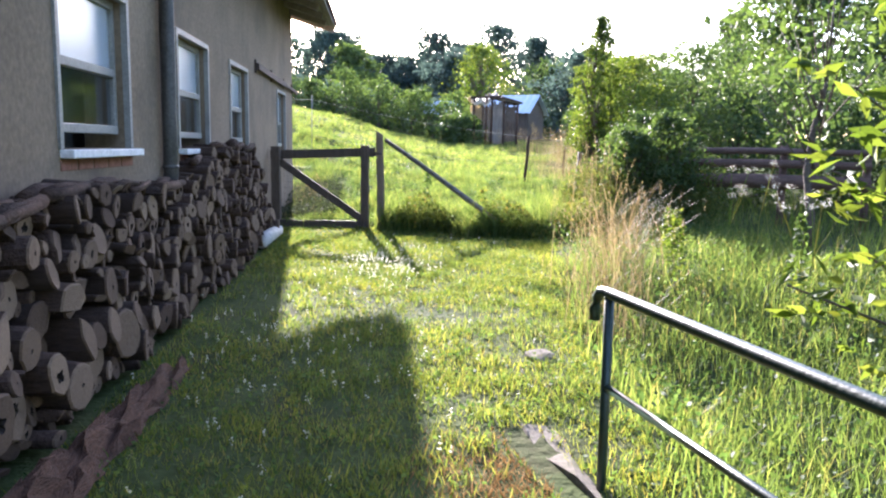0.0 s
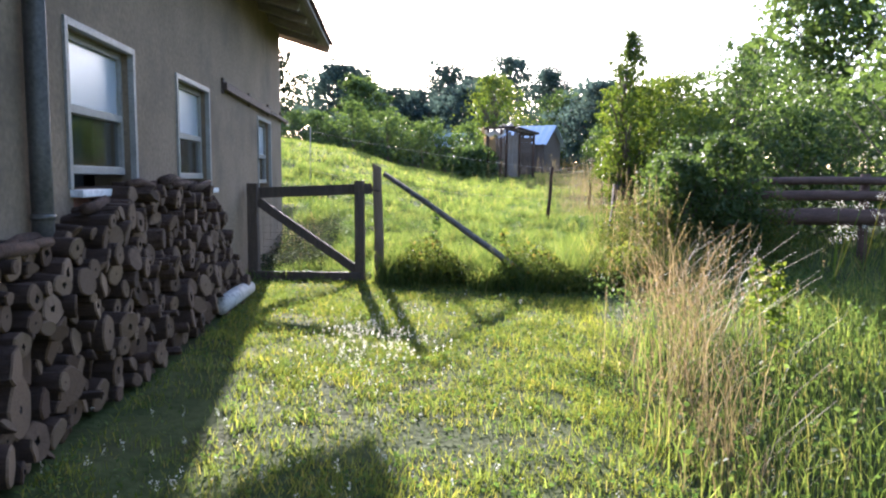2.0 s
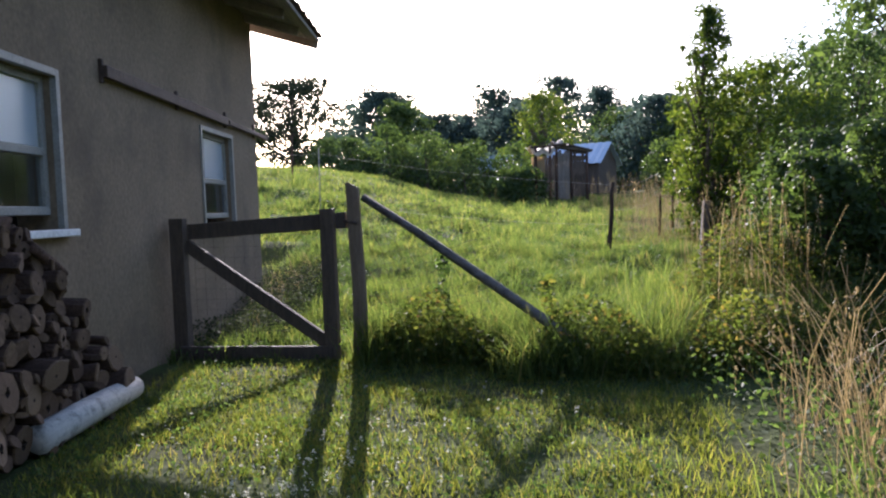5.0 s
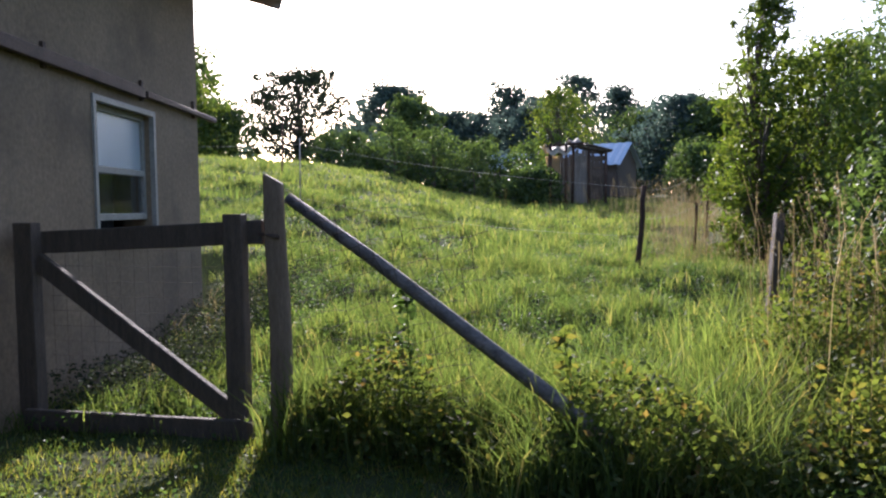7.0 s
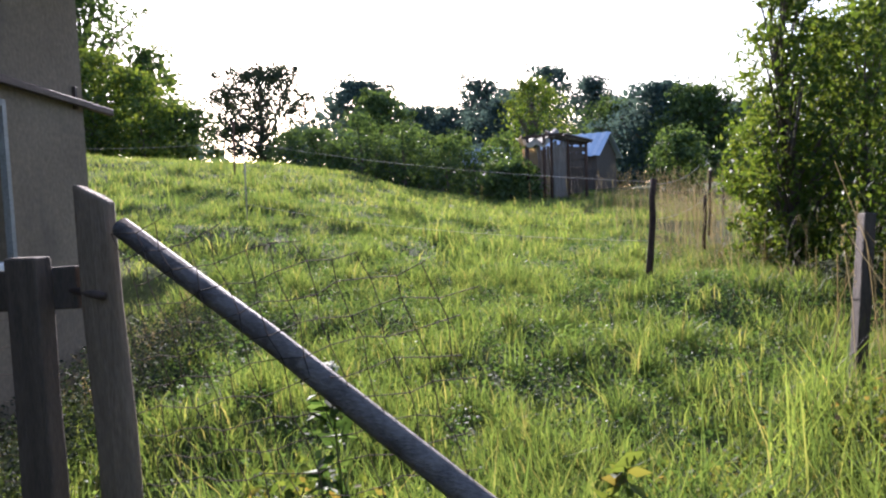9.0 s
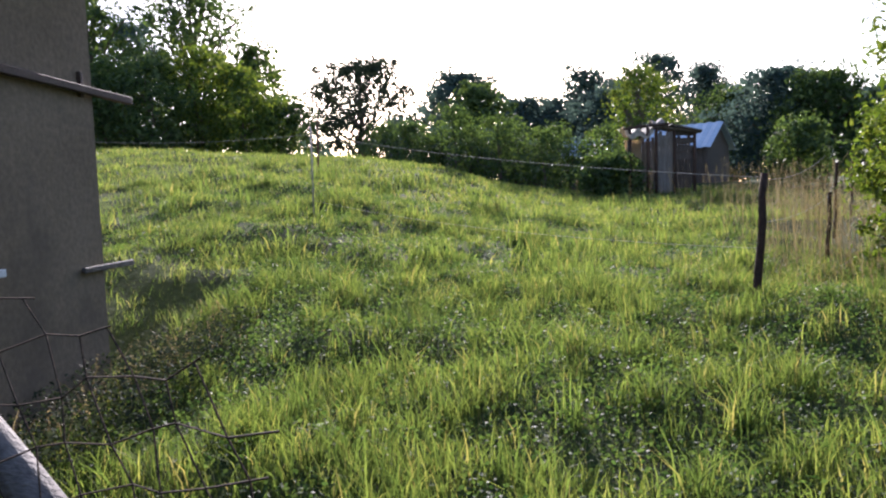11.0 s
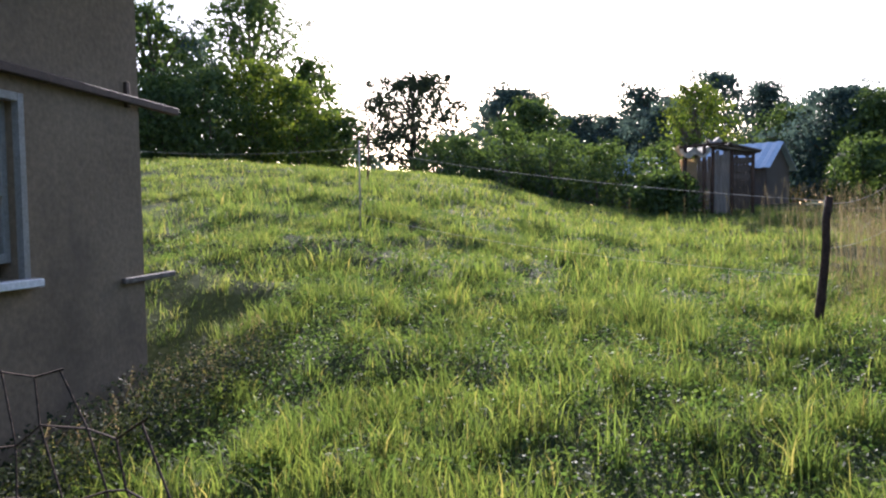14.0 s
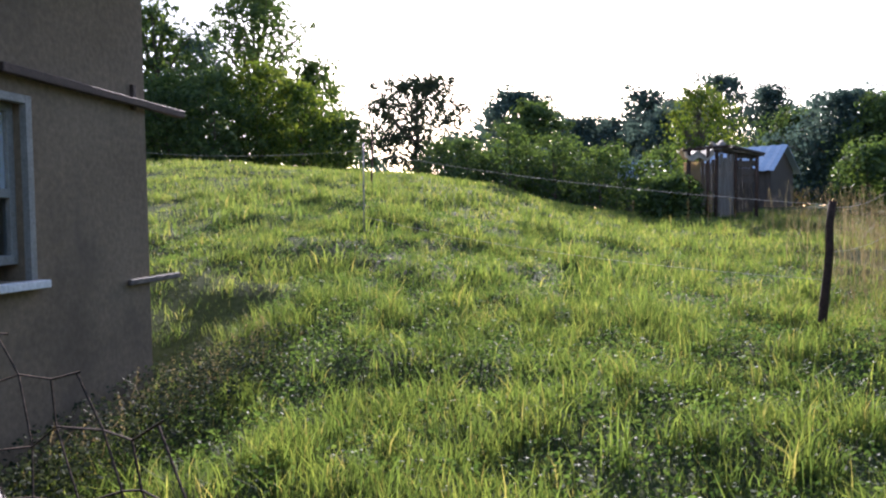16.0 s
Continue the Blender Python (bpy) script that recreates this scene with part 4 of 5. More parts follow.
def small_house(name, x, y, w, d, h, rise, roofmat, wallmat, label, turn=0.0):
    """A gabled hut: walls with door and window openings shown as set-in parts, corrugated roof."""
    root = tagged(new(name), label, "hut")
    root.location, root.rotation_euler = (x, y, float(gz(x, y)) - 0.15), (0, 0, radians(turn))
    n = int(w / 0.2)
    for i in range(n):
        x0 = -w / 2 + w * i / n
        boxes("board", [(x0, -d / 2, 0, x0 + w / n - 0.012, -d / 2 + 0.03, h)], wallmat, root)
    prof = [(-d / 2 + 0.031, 0), (d / 2, 0), (d / 2, h), (0, h + rise), (-d / 2 + 0.031, h)]
    for sx in (-1, 1):
        v = [(sx * w / 2, a, b) for a, b in prof] + [(sx * (w / 2 - 0.1), a, b) for a, b in prof]
        f = [(0, 1, 2, 3, 4), (9, 8, 7, 6, 5)] + [(i, i + 5, (i + 1) % 5 + 5, (i + 1) % 5) for i in range(5)]
        mesh_object("gable", v, f, wallmat, root)
    boxes("back_wall", [(-w / 2 + 0.1, d / 2 - 0.1, 0, w / 2 - 0.1, d / 2 - 0.002, h)], wallmat, root)
    boxes("door", [(-w * 0.1, -d / 2 - 0.03, 0.05, w * 0.18, -d / 2 - 0.004, min(1.95, h - 0.1))], M_GATE, root)
    for sgn in (-1, 1):
        v, f = [], []
        k = int(w / 0.09)
        for j in range(k + 1):
            xx = -w / 2 - 0.25 + (w + 0.5) * j / k
            up = 0.05 + 0.02 * math.sin(j * math.pi / 2)
            v += [(xx, 0, h + rise + up), (xx, sgn * (d / 2 + 0.35), h - 0.35 * rise / (d / 2) + up)]
        f = [(2 * j, 2 * j + 2, 2 * j + 3, 2 * j + 1) for j in range(k)]
        ob = mesh_object("roof", v, f, roofmat, root)
        ob.modifiers.new("thickness", "SOLIDIFY").thickness = 0.02
    return root


small_house("garden_hut", 9.15, 47.0, 2.8, 3.0, 1.8, 0.95, M_TIN, M_GATE, "small wooden hut with pale blue corrugated roof", -30)
small_house("garden_hut", 4.6, 46.5, 1.8, 1.8, 1.9, 0.6, M_TIN, M_SHEDWALL, "little hut with pale metal roof behind a hedge")
small_house("far_house", 28.5, 78.0, 9.0, 7.0, 4.0, 3.4, M_ROOF, M_PLASTER, "distant house with dark brown roof among trees", 20)

# ---- trees ----
WOOD = "trees along the far edge"
def az(t_x, dist, x0=2.44, y0=10.87):
    """A place at that bearing in degrees from +y and that distance from the meadow gate."""
    a = radians(t_x)
    return x0 + dist * math.sin(a), y0 + dist * math.cos(a)


def wood(bearing, dist, height, spread, n, leaf, material, label, seed, **kw):
    x, y = az(bearing, dist)
    return tree("tree", x, y, height, spread, n, leaf, material, label, seed, group=WOOD, **kw)


BROAD = "tall broad-leaved tree with dense green crown"
wood(-24.5, 58, 14.8, 5.2, 9000, 0.29, M_LEAF, BROAD, 1, trunk=0.4, low=0.15, clumps=120, dense=0.2, fill=0.35)
wood(-32.0, 52, 11.5, 5.0, 7000, 0.30, M_LEAF, BROAD, 2, trunk=0.35, low=0.1, clumps=90)
wood(-28.6, 64, 12.6, 4.4, 5000, 0.34, M_LEAFHAZE, BROAD, 18, trunk=0.35, low=0.1, clumps=80)
wood(-20.4, 60, 10.0, 3.6, 6500, 0.28, M_LEAF, BROAD, 3, trunk=0.3, low=0.1, clumps=80, fill=0.35)
wood(-38.0, 54, 13.0, 5.0, 4000, 0.4, M_LEAF, BROAD, 4, trunk=0.4, low=0.1, clumps=80)
for _i, (_b2, _d2, _h2) in enumerate(((-34, 44, 5.2), (-30.5, 45, 6.0), (-27.5, 44, 6.2), (-24.5, 45, 7.0), (-21.5, 44, 5.6), (-19.0, 46, 4.0))):
    wood(_b2, _d2, _h2, 2.9, 4400, 0.22, M_LEAFBRIGHT if _i in (3, 4) else M_LEAF, "leafy shrub at the meadow's edge", 30 + _i, trunk=0.07, low=0.02, clumps=70, dense=0.24)
wood(-13.2, 50, 1.5 + (float(gz(*az(-13.2, 36))) + 3.3) * 1.39 - float(gz(*az(-13.2, 50))), 3.9, 16000, 0.21, M_LEAFDARK, "old apple tree with dark open crown", 5, trunk=0.2, low=0.14, clumps=110, dense=0.2, fill=0.4, shape=0.4, core=0.012)
wood(-5.6, 62, 8.7, 4.4, 9000, 0.25, M_LEAFHAZE, "round dark tree behind the meadow", 6, trunk=0.3, low=0.12, clumps=60, dense=0.3, core=0.25)
wood(-4.2, 52, 6.6, 2.6, 4200, 0.30, M_LEAF, BROAD, 19, trunk=0.2, low=0.1, clumps=50, dense=0.25)
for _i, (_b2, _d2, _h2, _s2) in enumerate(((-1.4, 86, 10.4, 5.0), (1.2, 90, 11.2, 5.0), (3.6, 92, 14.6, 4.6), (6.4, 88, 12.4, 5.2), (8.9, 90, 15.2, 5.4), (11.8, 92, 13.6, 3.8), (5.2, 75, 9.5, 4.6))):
    wood(_b2, _d2, _h2, _s2, 6800, 0.34, M_LEAFHAZE, "tall hazy tree behind the meadow", 50 + _i, trunk=0.35, low=0.02, clumps=50, dense=0.3, shape=0.45, core=0.26)
wood(7.4, 44, 6.4, 2.9, 9000, 0.16, M_LEAFBRIGHT, "bright green tree beside the sheds", 7, trunk=0.18, low=0.1, clumps=110, dense=0.19, core=0.03, shape=0.7)
for _i, (_b2, _d2, _h2, _s2) in enumerate(((13.6, 66, 7.6, 4.2), (16.6, 58, 7.9, 4.6), (19.2, 55, 6.9, 4.2), (22.5, 60, 6.2, 4.5), (27.5, 72, 13.0, 2.6))):
    wood(_b2, _d2, _h2, _s2, 6500, 0.27, M_LEAFHAZE if _i % 2 else M_LEAF, "dark tree behind the sheds", 60 + _i, trunk=0.3, low=0.04, clumps=60, dense=0.27, core=0.3)
def far_woods():
    """A belt of distant woodland behind the trees, with a gap beside the apple tree."""
    g = np.random.default_rng(21)
    n = 17000
    b = g.uniform(-60, 60, n)
    gap = np.exp(-((b + 13.0) / 2.6) ** 2)
    d = g.uniform(92, 108, n)
    h = (10.2 + 2.0 * np.sin(b * 0.55) + 1.6 * np.sin(b * 1.7 + 2)) * (1 - 0.95 * gap)
    x, y = 2.44 + d * np.sin(np.radians(b)), 10.87 + d * np.cos(np.radians(b))
    p = np.stack([x, y, gz(x, y) - 1.0 + h * g.random(n) ** 0.8], 1)
    tagged(leaves("far_woods", p, 0.95, M_LEAFHAZE, None, 0.8, 0.7), "distant hazy green woodland", "woods", kind="stuff")


far_woods()
HEDGE = "hedge at the top of the meadow"
for _i, _b2 in enumerate(np.linspace(-11.5, 4.7, 16)):
    _x, _y = az(float(_b2), 34 + 2.2 * math.sin(_i * 2.1))
    tree("shrub", _x, _y, 1.9 + 0.7 * (_i > 4) + 0.4 * math.sin(_i * 1.7), 1.25, 2100, 0.12, (M_LEAF, M_LEAFHAZE, M_LEAF)[_i % 3], "dense green hedge shrub", 80 + _i, trunk=0.05, low=0.02, clumps=40, group=HEDGE, dense=0.3)
for _i, (_x, _y, _h2) in enumerate(((13.4, 36, 2.6), (15.5, 34, 3.0), (11.8, 40, 2.4), (18.5, 34, 3.6), (4.9, 38.5, 1.5))):
    tree("shrub", _x, _y, _h2, 1.5, 3000, 0.16, M_LEAF, "green shrub near the sheds", 95 + _i, trunk=0.05, low=0.02, clumps=40, dense=0.28)
# the tree and thicket beside the meadow
tree("tree", 6.35, 18.7, 4.3, 0.8, 7500, 0.085, M_LEAFBRIGHT, "slender young ash tree with feathery leaves", 8, trunk=0.07, low=0.05, clumps=130, dense=0.2, narrow=0.34, shape=1.2, fill=0.3, core=0.1)
THICKET = ((5.3, 12.6, 1.7, 0.65), (6.0, 12.75, 2.0, 0.7), (5.5, 13.7, 1.7, 0.7), (6.5, 19.7, 2.1, 0.7), (7.2, 18.7, 3.4, 1.0), (7.6, 20.5, 3.5, 1.3), (8.9, 21.5, 3.8, 1.6), (8.6, 18.2, 3.7, 1.5), (7.0, 16.6, 2.6, 1.2), (6.4, 14.9, 2.0, 0.95), (8.6, 15.6, 2.5, 1.3), (10.4, 17.2, 3.1, 1.7), (10.9, 22.0, 4.1, 2.0), (10.6, 14.6, 2.2, 1.4), (12.6, 18.5, 3.4, 2.0))
for _i, (_x, _y, _h2, _s2) in enumerate(THICKET):
    tree("shrub", _x, _y, _h2, _s2, 5200, 0.07 + 0.014 * (_x > 8), (M_LEAF, M_LEAFBRIGHT)[_i in (3, 4, 5, 8)], "dense thicket shrub beside the meadow", 110 + _i, trunk=0.04, low=0.02, clumps=110, dense=0.2, group="thicket beside the meadow", core=0.1, shape=0.5)
BESIDE = ((26.5, 34.5, 10.0, 4.4, 6500), (26.5, 46.0, 12.6, 5.6, 9500), (31.5, 41.0, 12.5, 4.6, 6000), (17.5, 18.0, 7.6, 2.8, 4500), (13.8, 12.5, 6.6, 2.4, 5000), (17.0, 10.0, 8.0, 3.0, 4000), (24.0, 30.0, 5.0, 3.0, 3500))
for _i, (_x, _y, _h2, _s2, _n2) in enumerate(BESIDE):
    tree("tree", _x, _y, _h2, _s2, _n2, 0.3 if _x > 20 else 0.19, M_LEAF, BROAD, 130 + _i, trunk=0.2, low=0.06, clumps=90, dense=0.25, group="trees beside the rough ground", core=0.28)
# unseen trees, added to hold sky light off the wall and lawn
for _i, (_x, _y, _h2, _s2) in enumerate(((14.0, 5.0, 6.5, 2.6), (12.5, 0.0, 7.5, 3.0), (9.0, -5.0, 7.5, 3.0), (4.0, -10.0, 7.0, 3.2), (-1.5, -14.0, 8.0, 3.4), (11.0, -10.0, 8.5, 3.4))):
    tree("tree", _x, _y, _h2, _s2, 1700, 0.42, M_LEAF, BROAD, 170 + _i, trunk=0.16, low=0.05, clumps=60, dense=0.27, group="trees beside the yard")
tree("elder", 6.4, 8.9, 3.9, 1.1, 1300, 0.07, M_LEAF, "thin elder bush with bare dark stems", 150, trunk=0.05, low=0.4, clumps=40, dense=0.2)


def overhanging_branch():
    """A low branch with pinnate leaves that reaches over the handrail."""
    root = tagged(new("elder_bush"), "young bush with bright green pinnate leaves", "shrub")
    r = random.Random(12)
    v, f, pts, dirs = [], [], [], []
    for k in range(9):
        a = Vector((3.75 + r.uniform(-0.15, 0.15), 2.2 + r.uniform(-0.2, 0.2), -0.4 + 0.5 * (k > 3)))
        b = Vector((2.5 + r.uniform(-0.08, 0.25), 2.0 + r.uniform(-0.2, 0.25), 0.72 + 0.15 * k))
        m = a.lerp(b, 0.6) + Vector((0.12, 0, 0.25))
        t, q = tube_arrays([a, m, b], [0.012, 0.009, 0.004], 5)
        f += [tuple(i + len(v) for i in g) for g in q]
        v += t
        for j in range(7):
            p = m.lerp(b, j / 6)
            d = Vector((r.uniform(-1, 0.6), r.uniform(-1, 0.8), r.uniform(-0.5, 0.5))).normalized()
            for i in range(4):
                c = p + d * (0.04 + 0.06 * i)
                s = d.cross(Vector((0, 0, 1))).normalized()
                for sg in (-1, 1):
                    pts.append((c, (s * sg + d * 0.5 + Vector((0, 0, -0.25))).normalized()))
            pts.append((p + d * 0.22, d))
    mesh_object("stem", v, f, M_TRUNK, root)
    q = np.array([tuple(c) for c, d in pts]) + np.random.default_rng(3).normal(0, 0.015, (len(pts), 3))
    tagged(leaves("leaves", q, 0.105, M_LEAFBRIGHT, root, 0.6, 0.34), kind="stuff")


overhanging_branch()

# ---- grass and weeds ----
def stuff(ob, label, cat="grass"):
    tagged(ob, label, cat, kind="stuff")


def clear_of_things(x, y):
    """Where grass can stand: outside the house, the pile and the kerb."""
    return ~((x < -0.98) & (y < 16.42) & (y > H_Y0)) & ~((x < -0.62) & (y < 10.6)) & ~((y < 3.2) & (np.abs(x - (1.62 + 0.166 * (3.05 - y))) < 0.1))


def grass(n, area, h, w, lean, material, label, thin=None, make=None):
    x, y = scatter(n, *area)
    k = clear_of_things(x, y)
    if thin is not None:
        k &= rng.random(n) < thin(x, y)
    x, y = x[k], y[k]
    m = len(x)
    patch = 0.75 + 0.5 * (np.sin(x * 2.3 + np.sin(y * 1.9) * 1.5) * np.sin(y * 2.7 + np.sin(x * 1.3)) * 0.5 + 0.5)
    stuff((make or blades)("grass", x, y, h * patch * rng.uniform(0.55, 1.35, m), w * rng.uniform(0.6, 1.3, m), np.clip(rng.normal(lean, 0.18, m), 0.05, 0.95), material), label)


def lawn_density(x, y):
    worn = 0.6 * np.exp(-((x - 0.2) ** 2 / 0.3 + (y - 6.1) ** 2 / 0.12)) + np.exp(-((x - 1.3) ** 2 / 0.5 + (y - 5.7) ** 2 / 0.12)) * 0.8 + np.exp(-((x + 0.3) ** 2 / 0.12 + (y - 6.8) ** 2 / 0.8)) * 0.9
    worn = worn + 1.1 * np.exp(-((x + 0.28) ** 2 / 0.08 + (y - 5.9) ** 2 / 0.35))
    worn = worn + 1.1 * np.exp(-((x - 1.42) ** 2 / 0.10 + (y - 2.35) ** 2 / 0.30))
    return np.clip(1 - worn, 0.12, 1) * (0.3 + 0.7 * sstep(0.3, 0.6, 0.6 * patchy(x, y, 0.16, 8) + 0.4 * patchy(x, y, 0.6, 9))) * (1 - 0.3 * sstep(11.6, 12.2, y))


def yard_edge(x, y):
    """0 on the lawn, 1 in the rough growth beside it."""
    return sstep(0.0, 0.5, x - (2.2 + 0.15 * (y - 4.0)))


grass(128000, (-0.75, 3.6, 1.4, 12.4), 0.058, 0.0085, 0.55, M_LAWN, "short trodden lawn grass", lambda x, y: lawn_density(x, y) * (1 - yard_edge(x, y)), slivers)
grass(12000, (-0.75, 4.0, -3, 1.4), 0.06, 0.008, 0.5, M_LAWN, "short trodden lawn grass", None, slivers)
# lush weeds and grass on the ditch side
grass(24000, (1.9, 6.5, 0.6, 11.8), 0.28, 0.009, 0.4, M_MEADOW, "tall lush grass along the ditch", lambda x, y: yard_edge(x, y) * (1 - 0.97 * sstep(7.6, 9.2, y) * (1 - sstep(4.4, 5.2, x))))
grass(6000, (6.5, 13, 2, 16), 0.45, 0.016, 0.4, M_MEADOW, "tall lush grass on rough ground", None, slivers)


def meadow_density(x, y):
    """Thick and thin patches; little grows in the shade at the foot of the house."""
    p = np.sin(x * 1.7 + 1.3 * np.sin(y * 0.9)) * np.sin(y * 1.25 + 1.1 * np.sin(x * 1.1)) * 0.5 + 0.5
    wall = np.maximum(sstep(-0.9, 0.6, x), sstep(16.4, 17.2, y))
    return np.clip(0.25 + 0.75 * p, 0, 1) * (0.65 + 0.35 * wall)


# the meadow
def turf(x, y):
    """1 where grass stands tall in a tuft, 0 in the low leafy carpet between."""
    return sstep(0.40, 0.66, 0.6 * patchy(x, y, 0.25, 5) + 0.4 * patchy(x, y, 0.9, 6))


def pasture(n, area, h0, h1, w, lean, material, label, make=None, low=0.12):
    """Grass that gathers in tufts, taller in their middle."""
    x, y = scatter(n, *area)
    t = turf(x, y)
    k = clear_of_things(x, y) & (rng.random(n) < low + (1 - low) * t) & (rng.random(n) < meadow_density(x, y) + 0.35)
    x, y, t = x[k], y[k], t[k]
    m = len(x)
    h = (h0 + (h1 - h0) * t) * rng.uniform(0.5, 1.3, m)
    stuff((make or blades)("grass", x, y, h, w * rng.uniform(0.6, 1.3, m), np.clip(rng.normal(lean, 0.22, m), 0.05, 0.95), material), label)


pasture(46000, (-1.0, 6.2, 12.3, 19.0), 0.07, 0.23, 0.0085, 0.5, M_MEADOW, "sunlit meadow grass in tufts")
pasture(52000, (-1.0, 6.2, 12.2, 19.0), 0.06, 0.14, 0.009, 0.6, M_MEADOW, "short grass between meadow tufts", slivers, 0.8)
pasture(13000, (-6.0, -1.0, 16.5, 19.0), 0.07, 0.2, 0.011, 0.5, M_MEADOW, "sunlit meadow grass in tufts", slivers, 0.3)
pasture(16000, (1.2, 6.2, 13.0, 19.5), 0.05, 0.13, 0.009, 0.55, M_PALE, "pale short meadow grass", slivers, 0.6)
pasture(80000, (-11, 6.8, 19.0, 27), 0.06, 0.20, 0.015, 0.55, M_MEADOW, "sunlit meadow grass in tufts", slivers, 0.25)
pasture(46000, (-11, 6.8, 19.0, 27), 0.05, 0.12, 0.016, 0.55, M_PALE, "pale short meadow grass", slivers, 0.6)
grass(34000, (-17, 11, 27, 42), 0.13, 0.03, 0.5, M_MEADOW, "distant meadow grass", None, slivers)
grass(38000, (-14, 9, 26, 42), 0.13, 0.028, 0.5, M_PALE, "pale distant meadow grass", None, slivers)


def tufts(n, area, per, h, w, spread, material, label, lean=0.45):
    cx, cy = scatter(n, *area)
    x = (cx[:, None] + rng.normal(0, spread, (n, per))).ravel()
    y = (cy[:, None] + rng.normal(0, spread, (n, per))).ravel()
    hh = np.repeat(h * rng.uniform(0.7, 1.3, n), per) * rng.uniform(0.6, 1.2, n * per)
    k = clear_of_things(x, y) & ~((y < 16.5) & (y > 11.9) & (x < 0.75))
    m = int(k.sum())
    stuff(blades("grass_tufts", x[k], y[k], hh[k], w * rng.uniform(0.7, 1.3, m), np.clip(rng.normal(lean, 0.2, m), 0.05, 0.95), material), label)


tufts(120, (-0.4, 6.2, 12.9, 21), 40, 0.27, 0.009, 0.08, M_MEADOW, "tufts of coarse meadow grass", 0.5)
tufts(130, (-2, 6.2, 13.2, 25), 26, 0.19, 0.010, 0.07, M_PALE, "pale tufts of young meadow grass", 0.45)
tufts(130, (-6, 8, 20, 34), 30, 0.34, 0.02, 0.16, M_MEADOW, "tufts of coarse meadow grass")
tufts(260, (-0.5, 3.0, 2.2, 11.8), 24, 0.075, 0.007, 0.05, M_MEADOW, "coarse dark tufts in the lawn", 0.55)


def weed_leaves(n, area, zlo, zhi, size, label, material=None, thin=None, tilt=0.5):
    x, y = scatter(n, *area)
    k = clear_of_things(x, y)
    if thin is not None:
        k &= rng.random(n) < thin(x, y)
    x, y = x[k], y[k]
    z = gz(x, y) + rng.uniform(zlo, zhi, len(x))
    stuff(leaves("weeds", np.stack([x, y, z], 1), size, material or M_CLOVER, None, tilt, 0.6), label, "weeds")


weed_leaves(24000, (-0.75, 2.8, 1.6, 12.2), 0.01, 0.06, 0.028, "clover leaves in the lawn", thin=lawn_density)
weed_leaves(66000, (-1.0, 6.2, 12.3, 20), 0.015, 0.13, 0.033, "low leafy carpet of clover and weeds in the meadow", thin=lambda x, y: 0.1 + 0.9 * (1 - turf(x, y)), tilt=0.35)
weed_leaves(13000, (2.2, 6.5, 1, 11.8), 0.02, 0.3, 0.045, "broad weed leaves along the ditch", thin=yard_edge)
# the dark leaf colour here paints in shade at the wall's foot
weed_leaves(9000, (-1.0, 0.1, 12.7, 16.9), 0.0, 0.36, 0.036, "weeds beside the house with shade put into their leaf colour", M_LEAFDARK)
weed_leaves(20000, (-4.0, 6.5, 19.5, 27), 0.01, 0.09, 0.05, "low leafy weeds in the farther meadow", thin=lambda x, y: 0.2 + 0.8 * (1 - turf(x, y)))
# bramble and nettle strip below the leaning pole
def strip(n, material, zmax, size, label):
    s = rng.random(n)
    x = 1.0 + 4.2 * s + rng.normal(0, 0.08, n)
    y = 12.2 - 0.47 * (x - 1.0) * (x < 3) - 0.9 * (x >= 3) + rng.normal(0, 0.22, n)
    z = gz(x, y) + zmax * rng.random(n) ** 1.1 * (0.7 + 0.3 * np.sin(x * 5.0))
    stuff(leaves("weeds", np.stack([x, y, z], 1), size, material, None, 0.7, 0.6), label, "weeds")


strip(15000, M_BRAMBLE, 0.62, 0.045, "tangled bramble leaves along the fence")
tufts(90, (1.0, 2.6, 11.75, 12.6), 44, 0.42, 0.009, 0.1, M_MEADOW, "tall grass along the fence")
tufts(60, (2.15, 3.5, 11.1, 11.6), 40, 0.36, 0.009, 0.09, M_MEADOW, "grass over the foot of the leaning pole", 0.5)
tufts(130, (2.4, 5.4, 11.35, 12.5), 56, 0.5, 0.010, 0.11, M_MEADOW, "thick tall grass over the foot of the fence", 0.5)


def bank(n, material, zmax, size, label):
    x = rng.uniform(2.9, 6.8, n)
    y = 12.5 + rng.normal(0, 0.42, n)
    z = gz(x, y) + zmax * rng.random(n) ** 0.8 * (0.8 + 0.2 * np.sin(x * 3.1 + y * 2.0)) * np.exp(-((y - 12.5) / 0.95) ** 2) * (0.3 + 0.7 * sstep(3.55, 4.4, x))
    stuff(leaves("weeds", np.stack([x, y, z], 1), size, material, None, 0.7, 0.55), label, "weeds")


bank(21000, M_BRAMBLE, 1.15, 0.05, "tall tangled weeds on the bank")
tufts(60, (3.4, 6.0, 12.0, 13.5), 50, 0.55, 0.009, 0.12, M_MEADOW, "tall coarse grass on the bank", 0.4)
def withered(x, y):
    return np.exp(-((x - 1.42) ** 2 / 0.10 + (y - 2.35) ** 2 / 0.30))


grass(9000, (0.9, 1.8, 1.5, 3.2), 0.05, 0.007, 0.75, M_RUST, "withered rust-brown patch of lawn", withered, slivers)


def seeds(x, y, z, n_per, length, r0, material, name, label):
    """Seed heads: short slim leaves packed along the top of each stalk."""
    n = len(x)
    t = rng.random((n, n_per))
    p = np.stack([(x[:, None] + rng.normal(0, r0, t.shape)), (y[:, None] + rng.normal(0, r0, t.shape)), z[:, None] - t * length], -1).reshape(-1, 3)
    stuff(leaves(name, p, 0.022, material, None, 3.0, 0.35), label, "grass")


